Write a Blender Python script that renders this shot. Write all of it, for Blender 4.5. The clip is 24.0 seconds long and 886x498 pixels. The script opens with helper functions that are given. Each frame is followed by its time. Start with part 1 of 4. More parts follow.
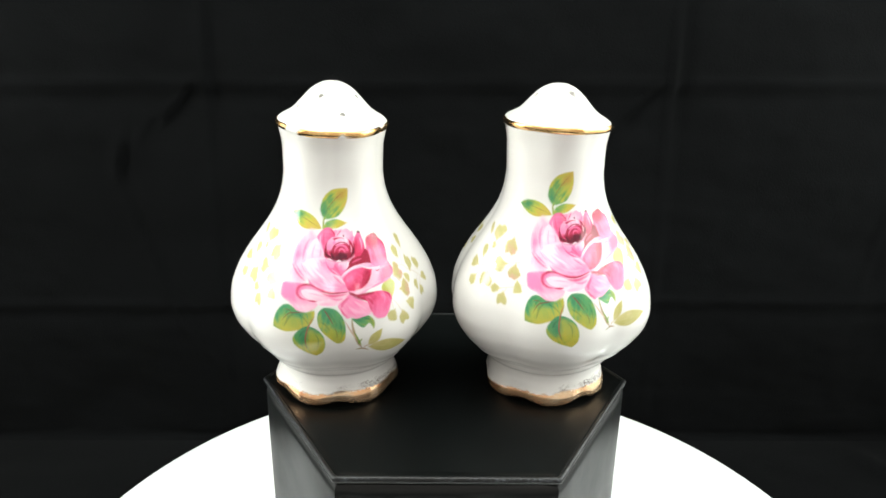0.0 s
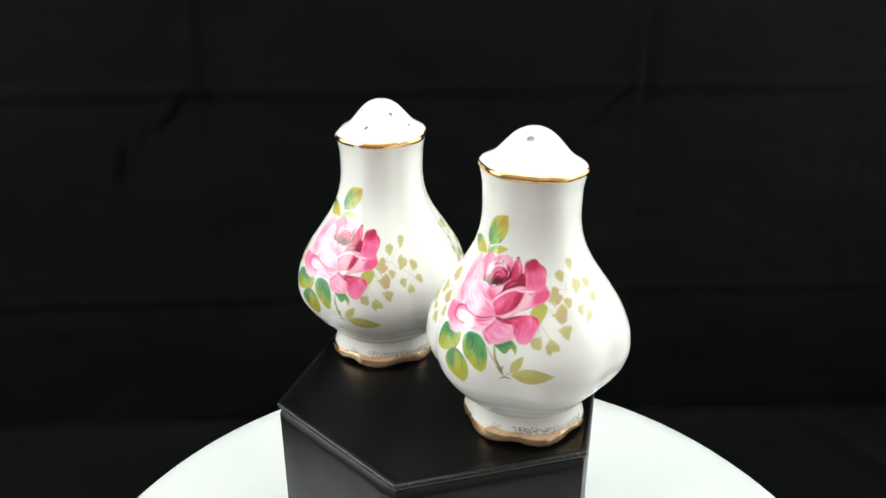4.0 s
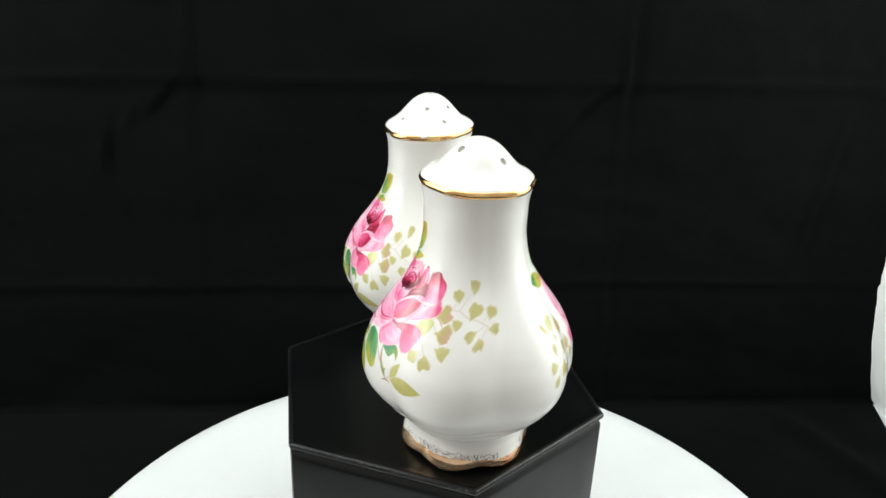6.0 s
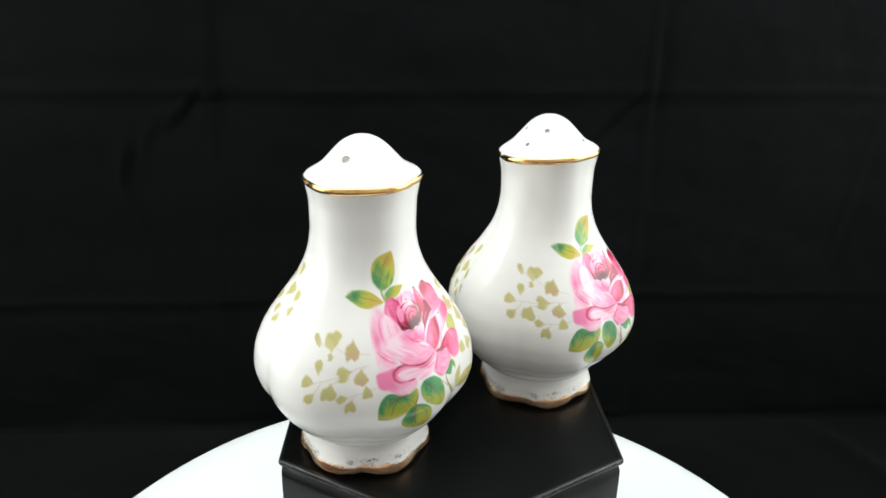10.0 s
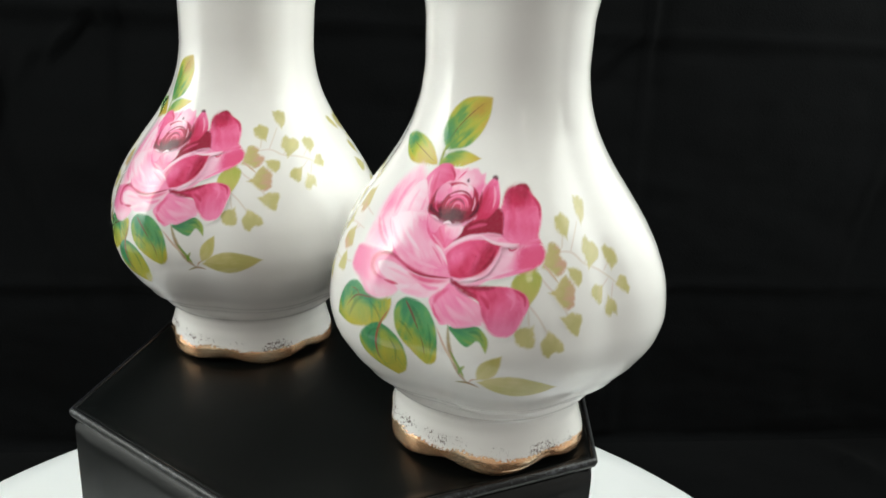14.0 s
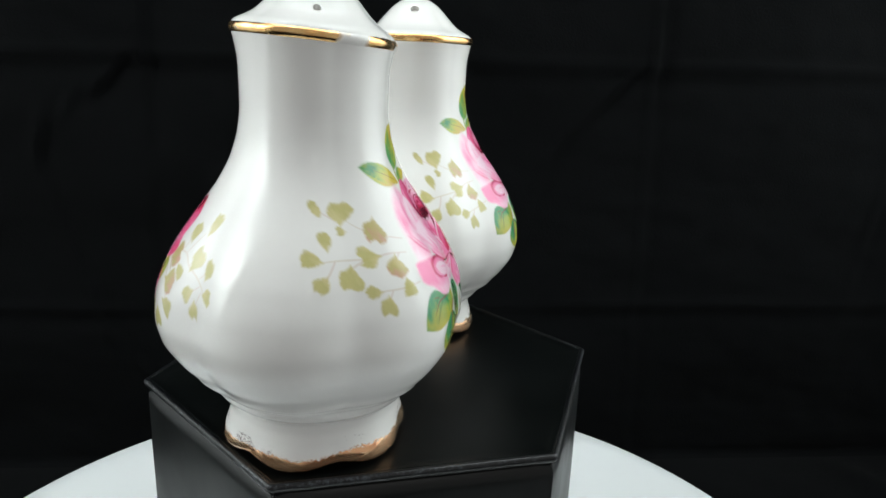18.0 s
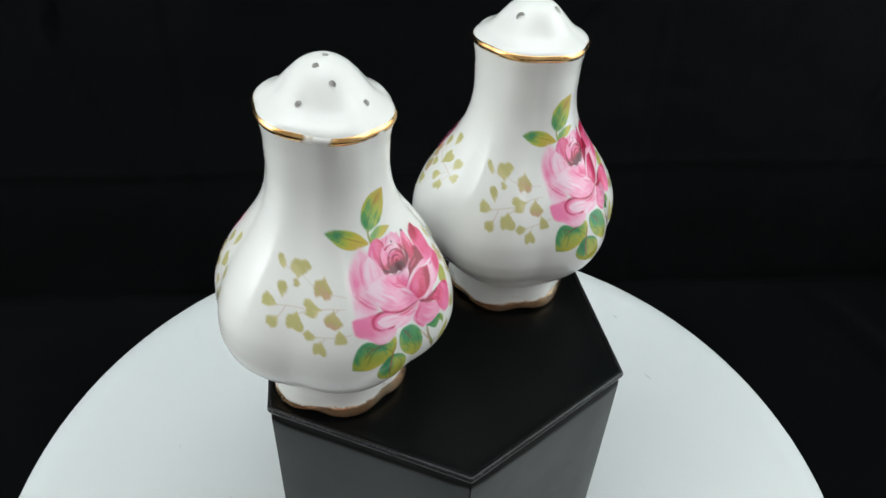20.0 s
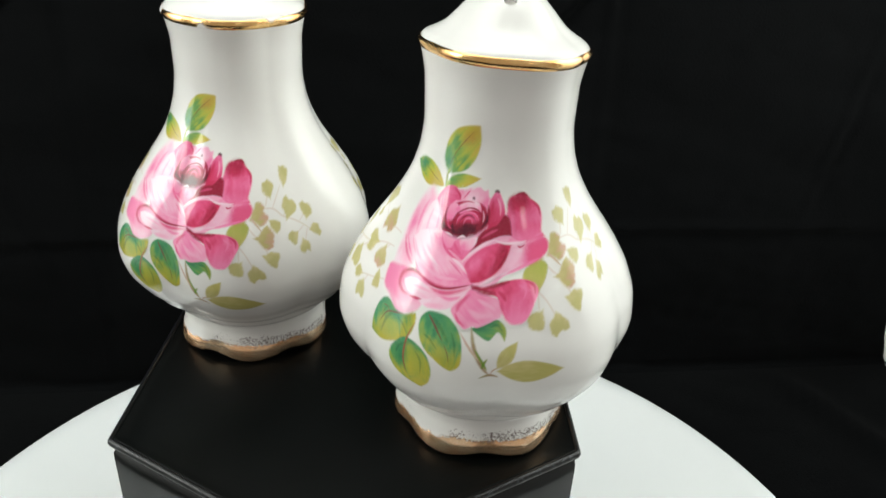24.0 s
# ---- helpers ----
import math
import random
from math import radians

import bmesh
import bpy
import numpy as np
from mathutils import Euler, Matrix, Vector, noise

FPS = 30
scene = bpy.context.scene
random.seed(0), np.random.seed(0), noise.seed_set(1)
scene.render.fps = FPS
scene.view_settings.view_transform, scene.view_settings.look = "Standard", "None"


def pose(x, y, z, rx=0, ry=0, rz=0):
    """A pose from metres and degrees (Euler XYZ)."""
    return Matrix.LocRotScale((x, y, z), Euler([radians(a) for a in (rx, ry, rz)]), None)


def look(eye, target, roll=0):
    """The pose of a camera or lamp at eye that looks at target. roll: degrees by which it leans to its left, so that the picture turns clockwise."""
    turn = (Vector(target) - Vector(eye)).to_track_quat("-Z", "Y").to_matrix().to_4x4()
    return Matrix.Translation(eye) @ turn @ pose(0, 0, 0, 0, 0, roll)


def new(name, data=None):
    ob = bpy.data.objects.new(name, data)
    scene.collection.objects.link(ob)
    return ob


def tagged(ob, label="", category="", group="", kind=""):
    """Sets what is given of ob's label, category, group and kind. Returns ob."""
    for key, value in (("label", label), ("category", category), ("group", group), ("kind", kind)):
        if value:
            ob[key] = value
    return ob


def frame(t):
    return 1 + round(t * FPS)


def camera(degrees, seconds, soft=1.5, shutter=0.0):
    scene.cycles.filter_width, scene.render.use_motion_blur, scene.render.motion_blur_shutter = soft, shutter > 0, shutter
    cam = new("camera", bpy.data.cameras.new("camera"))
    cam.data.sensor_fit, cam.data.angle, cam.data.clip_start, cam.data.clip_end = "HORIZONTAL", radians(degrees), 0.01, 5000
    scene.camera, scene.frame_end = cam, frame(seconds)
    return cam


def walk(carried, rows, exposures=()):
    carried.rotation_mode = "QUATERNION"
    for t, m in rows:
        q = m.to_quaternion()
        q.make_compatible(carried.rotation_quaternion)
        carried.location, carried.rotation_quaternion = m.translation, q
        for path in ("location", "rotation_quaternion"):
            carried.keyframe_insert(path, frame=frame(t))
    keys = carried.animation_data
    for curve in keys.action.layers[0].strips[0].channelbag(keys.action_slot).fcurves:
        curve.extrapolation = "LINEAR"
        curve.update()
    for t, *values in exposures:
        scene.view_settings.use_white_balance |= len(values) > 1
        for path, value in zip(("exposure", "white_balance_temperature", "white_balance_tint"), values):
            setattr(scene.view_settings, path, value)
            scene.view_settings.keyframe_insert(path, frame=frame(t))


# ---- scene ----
import collections

# Units of the plan: one box side is 5 cm.
U = 0.05
FLOOR = -2.320          # floor cloth, below the top of the box
AXIS = (-0.077, -0.148)     # turning axis, from the middle of the box


TABLE = -1.6615         # top of the platter


def up(z):
    return (z - FLOOR) * U


# ---- camera ----
def view(x, y, z, yaw, pitch, roll):
    return pose(x, y, z, 90 + pitch, 0, yaw) @ pose(0, 0, 0, 0, 0, roll)


cam = camera(63.90, 24.0, soft=1.6)
CAMERA_ROWS = [
    (0, -0.0010, -0.1657, 0.2162, -1.23, -19.47, 0.77),
    (0.5, -0.0007, -0.1716, 0.2196, -1.00, -19.41, 0.89),
    (1, 0.0003, -0.1788, 0.2240, -0.69, -19.34, 0.80),
    (1.5, 0.0003, -0.1850, 0.2278, -0.18, -19.76, 0.53),
    (2, 0.0049, -0.1872, 0.2334, -1.14, -19.90, -0.05),
    (2.5, 0.0030, -0.1863, 0.2351, -1.24, -20.92, -0.95),
    (4.5, -0.0038, -0.1825, 0.2309, -3.66, -21.45, 0.85),
    (5, -0.0045, -0.1832, 0.2313, -4.17, -21.61, 1.51),
    (5.5, -0.0049, -0.1845, 0.2330, -4.45, -21.97, 1.95),
    (6, -0.0065, -0.1857, 0.2341, -4.71, -22.24, 2.12),
    (6.5, -0.0101, -0.1871, 0.2351, -4.96, -22.65, 1.78),
    (7, -0.0125, -0.1909, 0.2365, -5.04, -23.23, 1.79),
    (7.5, -0.0146, -0.1979, 0.2421, -5.26, -22.88, 2.00),
    (8, -0.0158, -0.2037, 0.2470, -5.32, -22.71, 2.21),
    (8.5, -0.0162, -0.2062, 0.2493, -4.96, -22.37, 2.40),
    (9, -0.0161, -0.2047, 0.2486, -4.47, -22.02, 2.23),
    (9.5, -0.0155, -0.1972, 0.2437, -4.11, -21.73, 1.26),
    (11.5, -0.0144, -0.1302, 0.1872, -5.22, -18.22, 2.29),
    (12, -0.0119, -0.1296, 0.1863, -5.64, -17.89, 2.49),
    (12.5, -0.0117, -0.1289, 0.1839, -6.05, -17.76, 2.85),
    (13, -0.0106, -0.1301, 0.1830, -6.86, -17.42, 3.35),
    (13.5, -0.0095, -0.1279, 0.1802, -7.42, -17.46, 3.22),
    (14, -0.0091, -0.1294, 0.1806, -7.58, -17.33, 3.32),
    (14.5, -0.0088, -0.1313, 0.1817, -7.66, -17.04, 3.41),
    (15, -0.0089, -0.1336, 0.1827, -7.54, -17.02, 3.48),
    (15.5, -0.0080, -0.1357, 0.1838, -6.68, -17.13, 3.44),
    (16, -0.0054, -0.1363, 0.1838, -6.19, -16.62, 2.96),
    (16.5, -0.0037, -0.1370, 0.1844, -5.17, -16.44, 3.01),
    (17, -0.0028, -0.1374, 0.1844, -4.67, -16.33, 3.05),
    (17.5, -0.0050, -0.1381, 0.1823, -5.04, -16.20, 2.46),
    (18, -0.0062, -0.1424, 0.1864, -5.35, -15.87, 2.20),
    (18.5, -0.0118, -0.1549, 0.1939, -4.38, -14.66, 2.25),
    (20.5, -0.0170, -0.1205, 0.2650, -7.41, -43.68, 3.17),
    (21, -0.0180, -0.1176, 0.2739, -7.84, -44.25, 3.69),
    (21.5, -0.0180, -0.1159, 0.2791, -8.91, -43.93, 4.18),
    (22, -0.0195, -0.1158, 0.2802, -9.66, -42.84, 4.99),
    (22.5, -0.0165, -0.1167, 0.2694, -10.62, -40.77, 5.76),
    (23, -0.0137, -0.1187, 0.2581, -10.28, -36.35, 5.52),
    (23.5, -0.0048, -0.1210, 0.2352, -9.47, -32.02, 4.61),
    (24, 0.0066, -0.1215, 0.2096, -8.04, -27.16, 3.02),
]
EXPOSURES = [(0.0, 0.46, 6750, 10), (1.0, 0.36, 6750, 10), (2.5, 0.18, 6700, 10), (5.0, -0.06, 6650, 10), (9.0, 0.12, 6500, 10), (11.5, -0.12, 6600, 10), (13.0, -0.15, 6700, 10), (14.0, -0.27, 6700, 10), (15.0, -0.36, 6300, 10), (17.0, -0.5, 6300, 10), (18.5, -0.42, 6300, 10), (20.5, -0.62, 6300, 10), (22.5, -0.43, 6450, 10), (24.0, -0.33, 6700, 10)]
walk(cam, [(r[0], view(*r[1:])) for r in CAMERA_ROWS], EXPOSURES)

# degrees by which the turntable has turned, clockwise from above
TURN_ROWS = [
    (0, 0.00), (1, 0.00), (1.4, 0.00), (1.5, 0.47), (1.75, 5.70), (2, 11.56), (2.5, 20.85), (3, 29.57), (3.5, 38.29), (4, 47.01), (4.5, 55.73), (5, 64.44), (5.5, 73.11), (6, 81.87), (6.5, 90.34), (7, 98.97), (7.5, 107.85), (8, 116.49), (8.5, 125.24), (9, 133.92), (9.5, 142.62), (10, 151.30), (10.5, 159.99), (11, 168.68), (11.5, 177.37), (12, 185.98), (12.5, 194.83), (13, 203.45), (13.5, 212.15), (14, 220.91), (14.5, 229.64), (15, 238.09), (15.5, 247.11), (16, 255.51), (16.5, 264.38), (17, 272.80), (17.5, 281.64), (18, 290.37), (18.5, 299.21), (19, 307.89), (19.5, 316.56), (20, 325.23), (20.5, 333.91), (21, 342.64), (21.5, 351.32), (22, 359.91), (22.5, 368.72), (23, 377.38), (23.5, 386.07), (24, 395.29)
]

# ---- light ----
world = bpy.data.worlds.new("studio")
scene.world = world
world.use_nodes = True
wbg = world.node_tree.nodes["Background"]
wbg.inputs[0].default_value = (0.97, 0.95, 0.90, 1)
wbg.inputs[1].default_value = 0.50


def area(name, eye, target, sx, sy, watts, color):
    data = bpy.data.lights.new(name, "AREA")
    data.shape, data.size, data.size_y, data.energy, data.color = "RECTANGLE", sx, sy, watts, color
    ob = new(name, data)
    ob.matrix_basis = look(eye, target)
    return ob


# stands in for the tent's lit roof (its sides are emitting cloth), and a lamp of the room behind the camera
area("tent_light_top", (-0.03, 0.01, 0.60), (-0.03, 0.01, 0.1), 0.52, 0.27, 1.6, (0.94, 1.0, 0.97))
area("room_lamp", (0.50, -1.75, 1.28), (0.0, 0.0, 0.15), 0.22, 0.34, 1.1, (1.0, 0.96, 0.90))

# ---- materials ----
class Nodes:
    """A principled material and short ways to add nodes to it."""

    def __init__(self, name, color=(0.8, 0.8, 0.8), rough=0.5, metal=0.0, spec=0.5):
        self.mat = bpy.data.materials.new(name)
        self.mat.use_nodes = True
        self.tree = self.mat.node_tree
        self.b = self.tree.nodes["Principled BSDF"]
        self.set("Base Color", (*color, 1))
        self.set("Roughness", rough)
        self.set("Metallic", metal)
        self.set("Specular IOR Level", spec)

    def set(self, socket, value):
        if isinstance(value, bpy.types.NodeSocket):
            self.tree.links.new(value, self.b.inputs[socket])
        else:
            self.b.inputs[socket].default_value = value

    def node(self, kind, **values):
        n = self.tree.nodes.new(kind)
        for key, value in values.items():
            key = key.replace("_", " ")
            n.inputs[key].default_value = value
        return n

    def coords(self, which="Object", scale=(1, 1, 1)):
        c = self.tree.nodes.new("ShaderNodeTexCoord")
        m = self.tree.nodes.new("ShaderNodeMapping")
        m.inputs["Scale"].default_value = scale
        self.tree.links.new(c.outputs[which], m.inputs["Vector"])
        return m.outputs["Vector"]

    def noise(self, scale, detail=3.0, rough=0.5, which="Object", stretch=(1, 1, 1), distortion=0.0):
        n = self.node("ShaderNodeTexNoise", Scale=scale, Detail=detail, Roughness=rough, Distortion=distortion)
        self.tree.links.new(self.coords(which, stretch), n.inputs["Vector"])
        return n.outputs["Fac"]

    def ramp(self, fac, stops):
        r = self.tree.nodes.new("ShaderNodeValToRGB")
        while len(r.color_ramp.elements) < len(stops):
            r.color_ramp.elements.new(0.5)
        for e, (at_, col) in zip(r.color_ramp.elements, stops):
            e.position = at_
            e.color = (*col, 1) if not isinstance(col, float) else (col, col, col, 1)
        self.tree.links.new(fac, r.inputs["Fac"])
        return r.outputs["Color"]

    def math(self, op, a, b=0.0, c=0.0):
        n = self.tree.nodes.new("ShaderNodeMath")
        n.operation = op
        for k, v in enumerate((a, b, c)):
            if isinstance(v, bpy.types.NodeSocket):
                self.tree.links.new(v, n.inputs[k])
            else:
                n.inputs[k].default_value = v
        return n.outputs[0]

    def mix(self, fac, a, b):
        n = self.tree.nodes.new("ShaderNodeMix")
        n.data_type = "RGBA"
        for k, v in ((0, fac), (6, a), (7, b)):
            if isinstance(v, bpy.types.NodeSocket):
                self.tree.links.new(v, n.inputs[k])
            elif k == 0:
                n.inputs[0].default_value = v
            else:
                n.inputs[k].default_value = (*v, 1)
        return n.outputs[2]

    def bump(self, height, strength, distance):
        n = self.node("ShaderNodeBump", Strength=strength, Distance=distance)
        self.tree.links.new(height, n.inputs["Height"])
        self.tree.links.new(n.outputs["Normal"], self.b.inputs["Normal"])

    def split(self, which="Object"):
        c = self.tree.nodes.new("ShaderNodeTexCoord")
        s_ = self.tree.nodes.new("ShaderNodeSeparateXYZ")
        self.tree.links.new(c.outputs[which], s_.inputs[0])
        return s_.outputs


WHITE = (0.77, 0.76, 0.74)
GILT = (0.88, 0.60, 0.30)


def porcelain_material():
    m = Nodes("glazed_porcelain", WHITE, 0.07)
    m.set("Base Color", m.ramp(m.noise(90, 4), [(0.3, (0.757, 0.747, 0.727)), (0.7, (0.782, 0.772, 0.752))]))
    m.set("Roughness", m.ramp(m.noise(260, 2), [(0.35, 0.06), (0.7, 0.10)]))
    m.bump(m.noise(150, 2), 0.05, 0.0006)
    return m.mat


def gilt_rim_material(name, gaps):
    """A brushed gold line, worn through to the white glaze where the noise passes the threshold gaps."""
    m = Nodes(name, GILT, 0.12, 1.0)
    worn = m.ramp(m.noise(75, 3, 0.6), [(gaps, 1.0), (gaps + 0.04, 0.0)])
    m.set("Base Color", m.mix(worn, WHITE, m.ramp(m.noise(300, 3), [(0.3, (0.78, 0.45, 0.17)), (0.7, (0.95, 0.64, 0.30))])))
    m.set("Metallic", worn)
    m.set("Roughness", m.ramp(m.noise(500, 2), [(0.3, 0.17), (0.8, 0.30)]))
    m.bump(m.noise(420, 2), 0.18, 0.0004)
    return m.mat


def gilt_foot_material():
    """White glaze over a gilt lower edge, sponged on: specks of gold and dark worn specks thin out upwards."""
    m = Nodes("sponged_gilt_foot", WHITE, 0.10)
    _, y, z = m.split()
    speck = m.noise(2300, 3, 0.75)
    patch = m.noise(85, 2)
    high = m.math("ADD", m.math("ADD", 0.0008, m.math("MULTIPLY", patch, 0.0042)), m.math("MULTIPLY", m.math("MAXIMUM", m.math("MULTIPLY", y, -1.0), 0.0), 0.06))
    edge = m.math("DIVIDE", m.math("SUBTRACT", high, z), 0.0010)
    solid = m.ramp(m.math("ADD", m.math("ADD", edge, 0.5), m.math("MULTIPLY", m.math("SUBTRACT", speck, 0.5), 2.2)), [(0.36, 0.0), (0.58, 1.0)])
    gold = m.ramp(m.noise(190, 3), [(0.30, (0.97, 0.47, 0.25)), (0.5, (1.0, 0.62, 0.36)), (0.7, (1.0, 0.75, 0.51))])
    zone = m.math("SUBTRACT", 1.0, m.math("MULTIPLY", m.math("ABSOLUTE", m.math("SUBTRACT", z, m.math("ADD", high, 0.0006))), 520.0))
    zone = m.math("MULTIPLY", m.ramp(zone, [(0.0, 0.0), (0.6, 1.0)]), m.ramp(m.noise(110, 2), [(0.46, 0.0), (0.58, 1.0)]))
    fine = m.noise(2500, 3, 0.8)
    dots = m.ramp(m.math("ADD", fine, m.math("MULTIPLY", zone, 0.24)), [(0.74, 0.0), (0.79, 0.9)])
    m.set("Base Color", m.mix(dots, m.mix(solid, WHITE, gold), (0.085, 0.045, 0.042)))
    m.set("Metallic", m.math("MULTIPLY", m.math("MULTIPLY", solid, 0.84), m.math("SUBTRACT", 1.0, dots)))
    m.set("Roughness", m.ramp(m.noise(700, 2), [(0.3, 0.11), (0.8, 0.24)]))
    m.bump(m.math("MULTIPLY", m.noise(330, 2), solid), 0.20, 0.0006)
    return m.mat


TONES = [(0.070, 0.003, 0.015), (0.27, 0.008, 0.034), (0.54, 0.024, 0.090), (0.71, 0.085, 0.215), (0.80, 0.20, 0.39), (0.83, 0.385, 0.55), (0.83, 0.60, 0.70)]


# colours of the leaves, ferns and twigs in the print, from root to tip
GREEN = [(0.045, 0.235, 0.105), (0.095, 0.31, 0.105), (0.29, 0.37, 0.070), (0.47, 0.42, 0.060)]
LIME = [(0.14, 0.33, 0.090), (0.38, 0.44, 0.070), (0.51, 0.45, 0.065), (0.53, 0.40, 0.075)]
PINE = [(0.020, 0.105, 0.045), (0.035, 0.16, 0.050)]
OLIVE = [(0.13, 0.27, 0.030), (0.30, 0.32, 0.040)]
SAGE = [(0.55, 0.49, 0.21), (0.46, 0.42, 0.14), (0.49, 0.44, 0.15)]
RUSTY = [(0.50, 0.42, 0.16), (0.44, 0.37, 0.12), (0.52, 0.30, 0.19)]
STEM = [(0.58, 0.40, 0.34), (0.56, 0.46, 0.30)]
TWIG = [(0.30, 0.27, 0.10), (0.34, 0.22, 0.12), (0.40, 0.28, 0.16)]
RUSSET = [(0.16, 0.055, 0.045), (0.17, 0.080, 0.035)]


def print_material():
    """The printed colours under the same glaze as the porcelain, with a fine dot grain."""
    m = Nodes("printed_transfer", WHITE, 0.08)
    n = m.tree.nodes.new("ShaderNodeAttribute")
    n.attribute_name = "paint"
    grain = m.ramp(m.noise(2200, 2, 0.6), [(0.3, 0.0), (0.7, 0.03)])
    m.set("Base Color", m.mix(grain, n.outputs["Color"], m.mix(0.5, n.outputs["Color"], WHITE)))
    m.bump(m.noise(150, 2), 0.05, 0.0006)
    return m.mat


def leather_material(name, spec):
    m = Nodes(name, (0.004, 0.004, 0.004), 0.34, spec=spec)
    grain = m.noise(2600, 3, 0.6)
    m.set("Base Color", m.ramp(m.noise(60, 4), [(0.3, (0.0019, 0.0025, 0.0025)), (0.75, (0.0036, 0.0045, 0.0045))]))
    m.set("Roughness", m.ramp(m.noise(45, 4, 0.6), [(0.3, 0.30), (0.75, 0.42)]))
    m.bump(grain, 0.012, 0.00004)
    return m.mat


def piping_material():
    """Soft leatherette edge, rubbed grey along its upper side; the grey also paints in sheen."""
    m = Nodes("rubbed_painted_sheen_edge", (0.006, 0.006, 0.007), 0.30, spec=0.40)
    rub = m.math("MULTIPLY", m.noise(1300, 4, 0.7), m.ramp(m.noise(55, 3), [(0.35, 0.80), (0.65, 1.15)]))
    upper = m.ramp(m.math("MULTIPLY", m.split()[2], 500.0), [(0.12, 0.0), (0.28, 1.0), (0.45, 1.0), (0.52, 0.0)])
    # besides rubbing, this carries the bead's grey highlight in the base colour
    worn = m.math("MULTIPLY", upper, m.ramp(rub, [(0.50, 0.0), (0.66, 1.0)]))
    m.set("Base Color", m.mix(worn, m.ramp(rub, [(0.52, (0.003, 0.0034, 0.0040)), (0.72, (0.012, 0.013, 0.016))]), (0.060, 0.065, 0.076)))
    m.bump(rub, 0.3, 0.0003)
    return m.mat


def cloth_material():
    m = Nodes("black_cotton", (0.009, 0.0095, 0.010), 1.0, spec=0.08)
    m.set("Base Color", m.mix(m.ramp(m.noise(1500, 2), [(0.3, 0.0), (0.7, 1.0)]),
                              m.ramp(m.noise(16, 5, 0.65, "Object", (0.55, 1, 1.7)), [(0.30, (0.0007, 0.0008, 0.0010)), (0.72, (0.0029, 0.0033, 0.0038))]),
                              (0.0020, 0.0023, 0.0026)))
    m.set("Sheen Weight", 0.012)
    m.bump(m.noise(1300, 2), 0.35, 0.0004)
    return m.mat


def platter_material():
    m = Nodes("white_laminate", (0.79, 0.81, 0.815), 0.32)
    m.set("Base Color", m.mix(m.ramp(m.noise(420, 1, 0.5, "Object", (1.0, 0.22, 1.0)), [(0.79, 0.0), (0.83, 0.8)]),
                              m.ramp(m.noise(22, 4), [(0.3, (0.770, 0.797, 0.805)), (0.7, (0.795, 0.817, 0.825))]), (0.45, 0.46, 0.46)))
    m.set("Roughness", m.ramp(m.noise(35, 4), [(0.3, 0.28), (0.7, 0.40)]))
    return m.mat


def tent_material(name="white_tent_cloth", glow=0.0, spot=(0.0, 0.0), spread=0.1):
    """White cloth; emission round a spot (y, z) replaces a lamp behind it."""
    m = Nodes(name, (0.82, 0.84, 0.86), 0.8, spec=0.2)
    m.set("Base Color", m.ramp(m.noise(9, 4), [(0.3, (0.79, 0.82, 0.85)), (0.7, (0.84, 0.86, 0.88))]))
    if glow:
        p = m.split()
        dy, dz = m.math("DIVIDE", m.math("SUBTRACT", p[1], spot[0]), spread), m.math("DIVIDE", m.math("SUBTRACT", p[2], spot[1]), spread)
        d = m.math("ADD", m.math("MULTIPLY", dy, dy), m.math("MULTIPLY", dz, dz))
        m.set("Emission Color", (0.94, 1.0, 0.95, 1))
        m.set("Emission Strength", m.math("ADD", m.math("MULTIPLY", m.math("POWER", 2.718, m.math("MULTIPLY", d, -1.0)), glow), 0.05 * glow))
    m.bump(m.noise(900, 2), 0.2, 0.0003)
    return m.mat


PORCELAIN, FOOT = porcelain_material(), gilt_foot_material()
WORN_RIM, RIM = gilt_rim_material("worn_gilt_rim", 0.57), gilt_rim_material("gilt_rim", 0.68)
# one leather; the copy for the sides has specular raised to lift their sheen
LEATHER, SIDE_LEATHER = leather_material("black_leatherette", 0.11), leather_material("black_leatherette_raised_specular", 0.32)
PIPING, CLOTH, PLATTER, TENT = piping_material(), cloth_material(), platter_material(), tent_material()
# no lamps stand outside the tent; its side walls emit the light themselves
TENT_EAST = tent_material("tent_cloth_glow_east", 5.1, (0.0, 0.32), 0.15)
TENT_WEST = tent_material("tent_cloth_glow_west", 12.2, (-0.075, 0.31), 0.108)
GREY_PLASTIC = Nodes("grey_plastic", (0.25, 0.25, 0.26), 0.4).mat

FILM = Nodes("clear_film", (0.72, 0.73, 0.80), 0.20)
FILM.set("Transmission Weight", 0.55)
FILM.set("IOR", 1.35)
FILM.bump(FILM.noise(120, 4), 0.4, 0.003)
PRINT = print_material()

# ---- building helpers ----
def mesh_of(bm, name, smooth=True):
    me = bpy.data.meshes.new(name)
    bm.normal_update()
    bm.to_mesh(me)
    bm.free()
    if smooth:
        me.polygons.foreach_set("use_smooth", [True] * len(me.polygons))
    return me


def part(name, bm, mat, parent=None, label="", smooth=True):
    ob = new(name, mesh_of(bm, name, smooth))
    ob.data.materials.append(mat)
    ob.parent = parent
    if label:
        ob["label"] = label
    return ob


def lathe(rows, n, surface, closed_top=False, closed_bottom=False):
    """A ring for each of rows, through surface(row, angle)."""
    bm = bmesh.new()
    rings = [[bm.verts.new(surface(r, 2 * math.pi * k / n)) for k in range(n)] for r in rows]
    for a, b in zip(rings, rings[1:]):
        for k in range(n):
            bm.faces.new((a[k], a[(k + 1) % n], b[(k + 1) % n], b[k]))
    if closed_bottom:
        bm.faces.new(rings[0][::-1])
    if closed_top:
        bm.faces.new(rings[-1])
    return bm


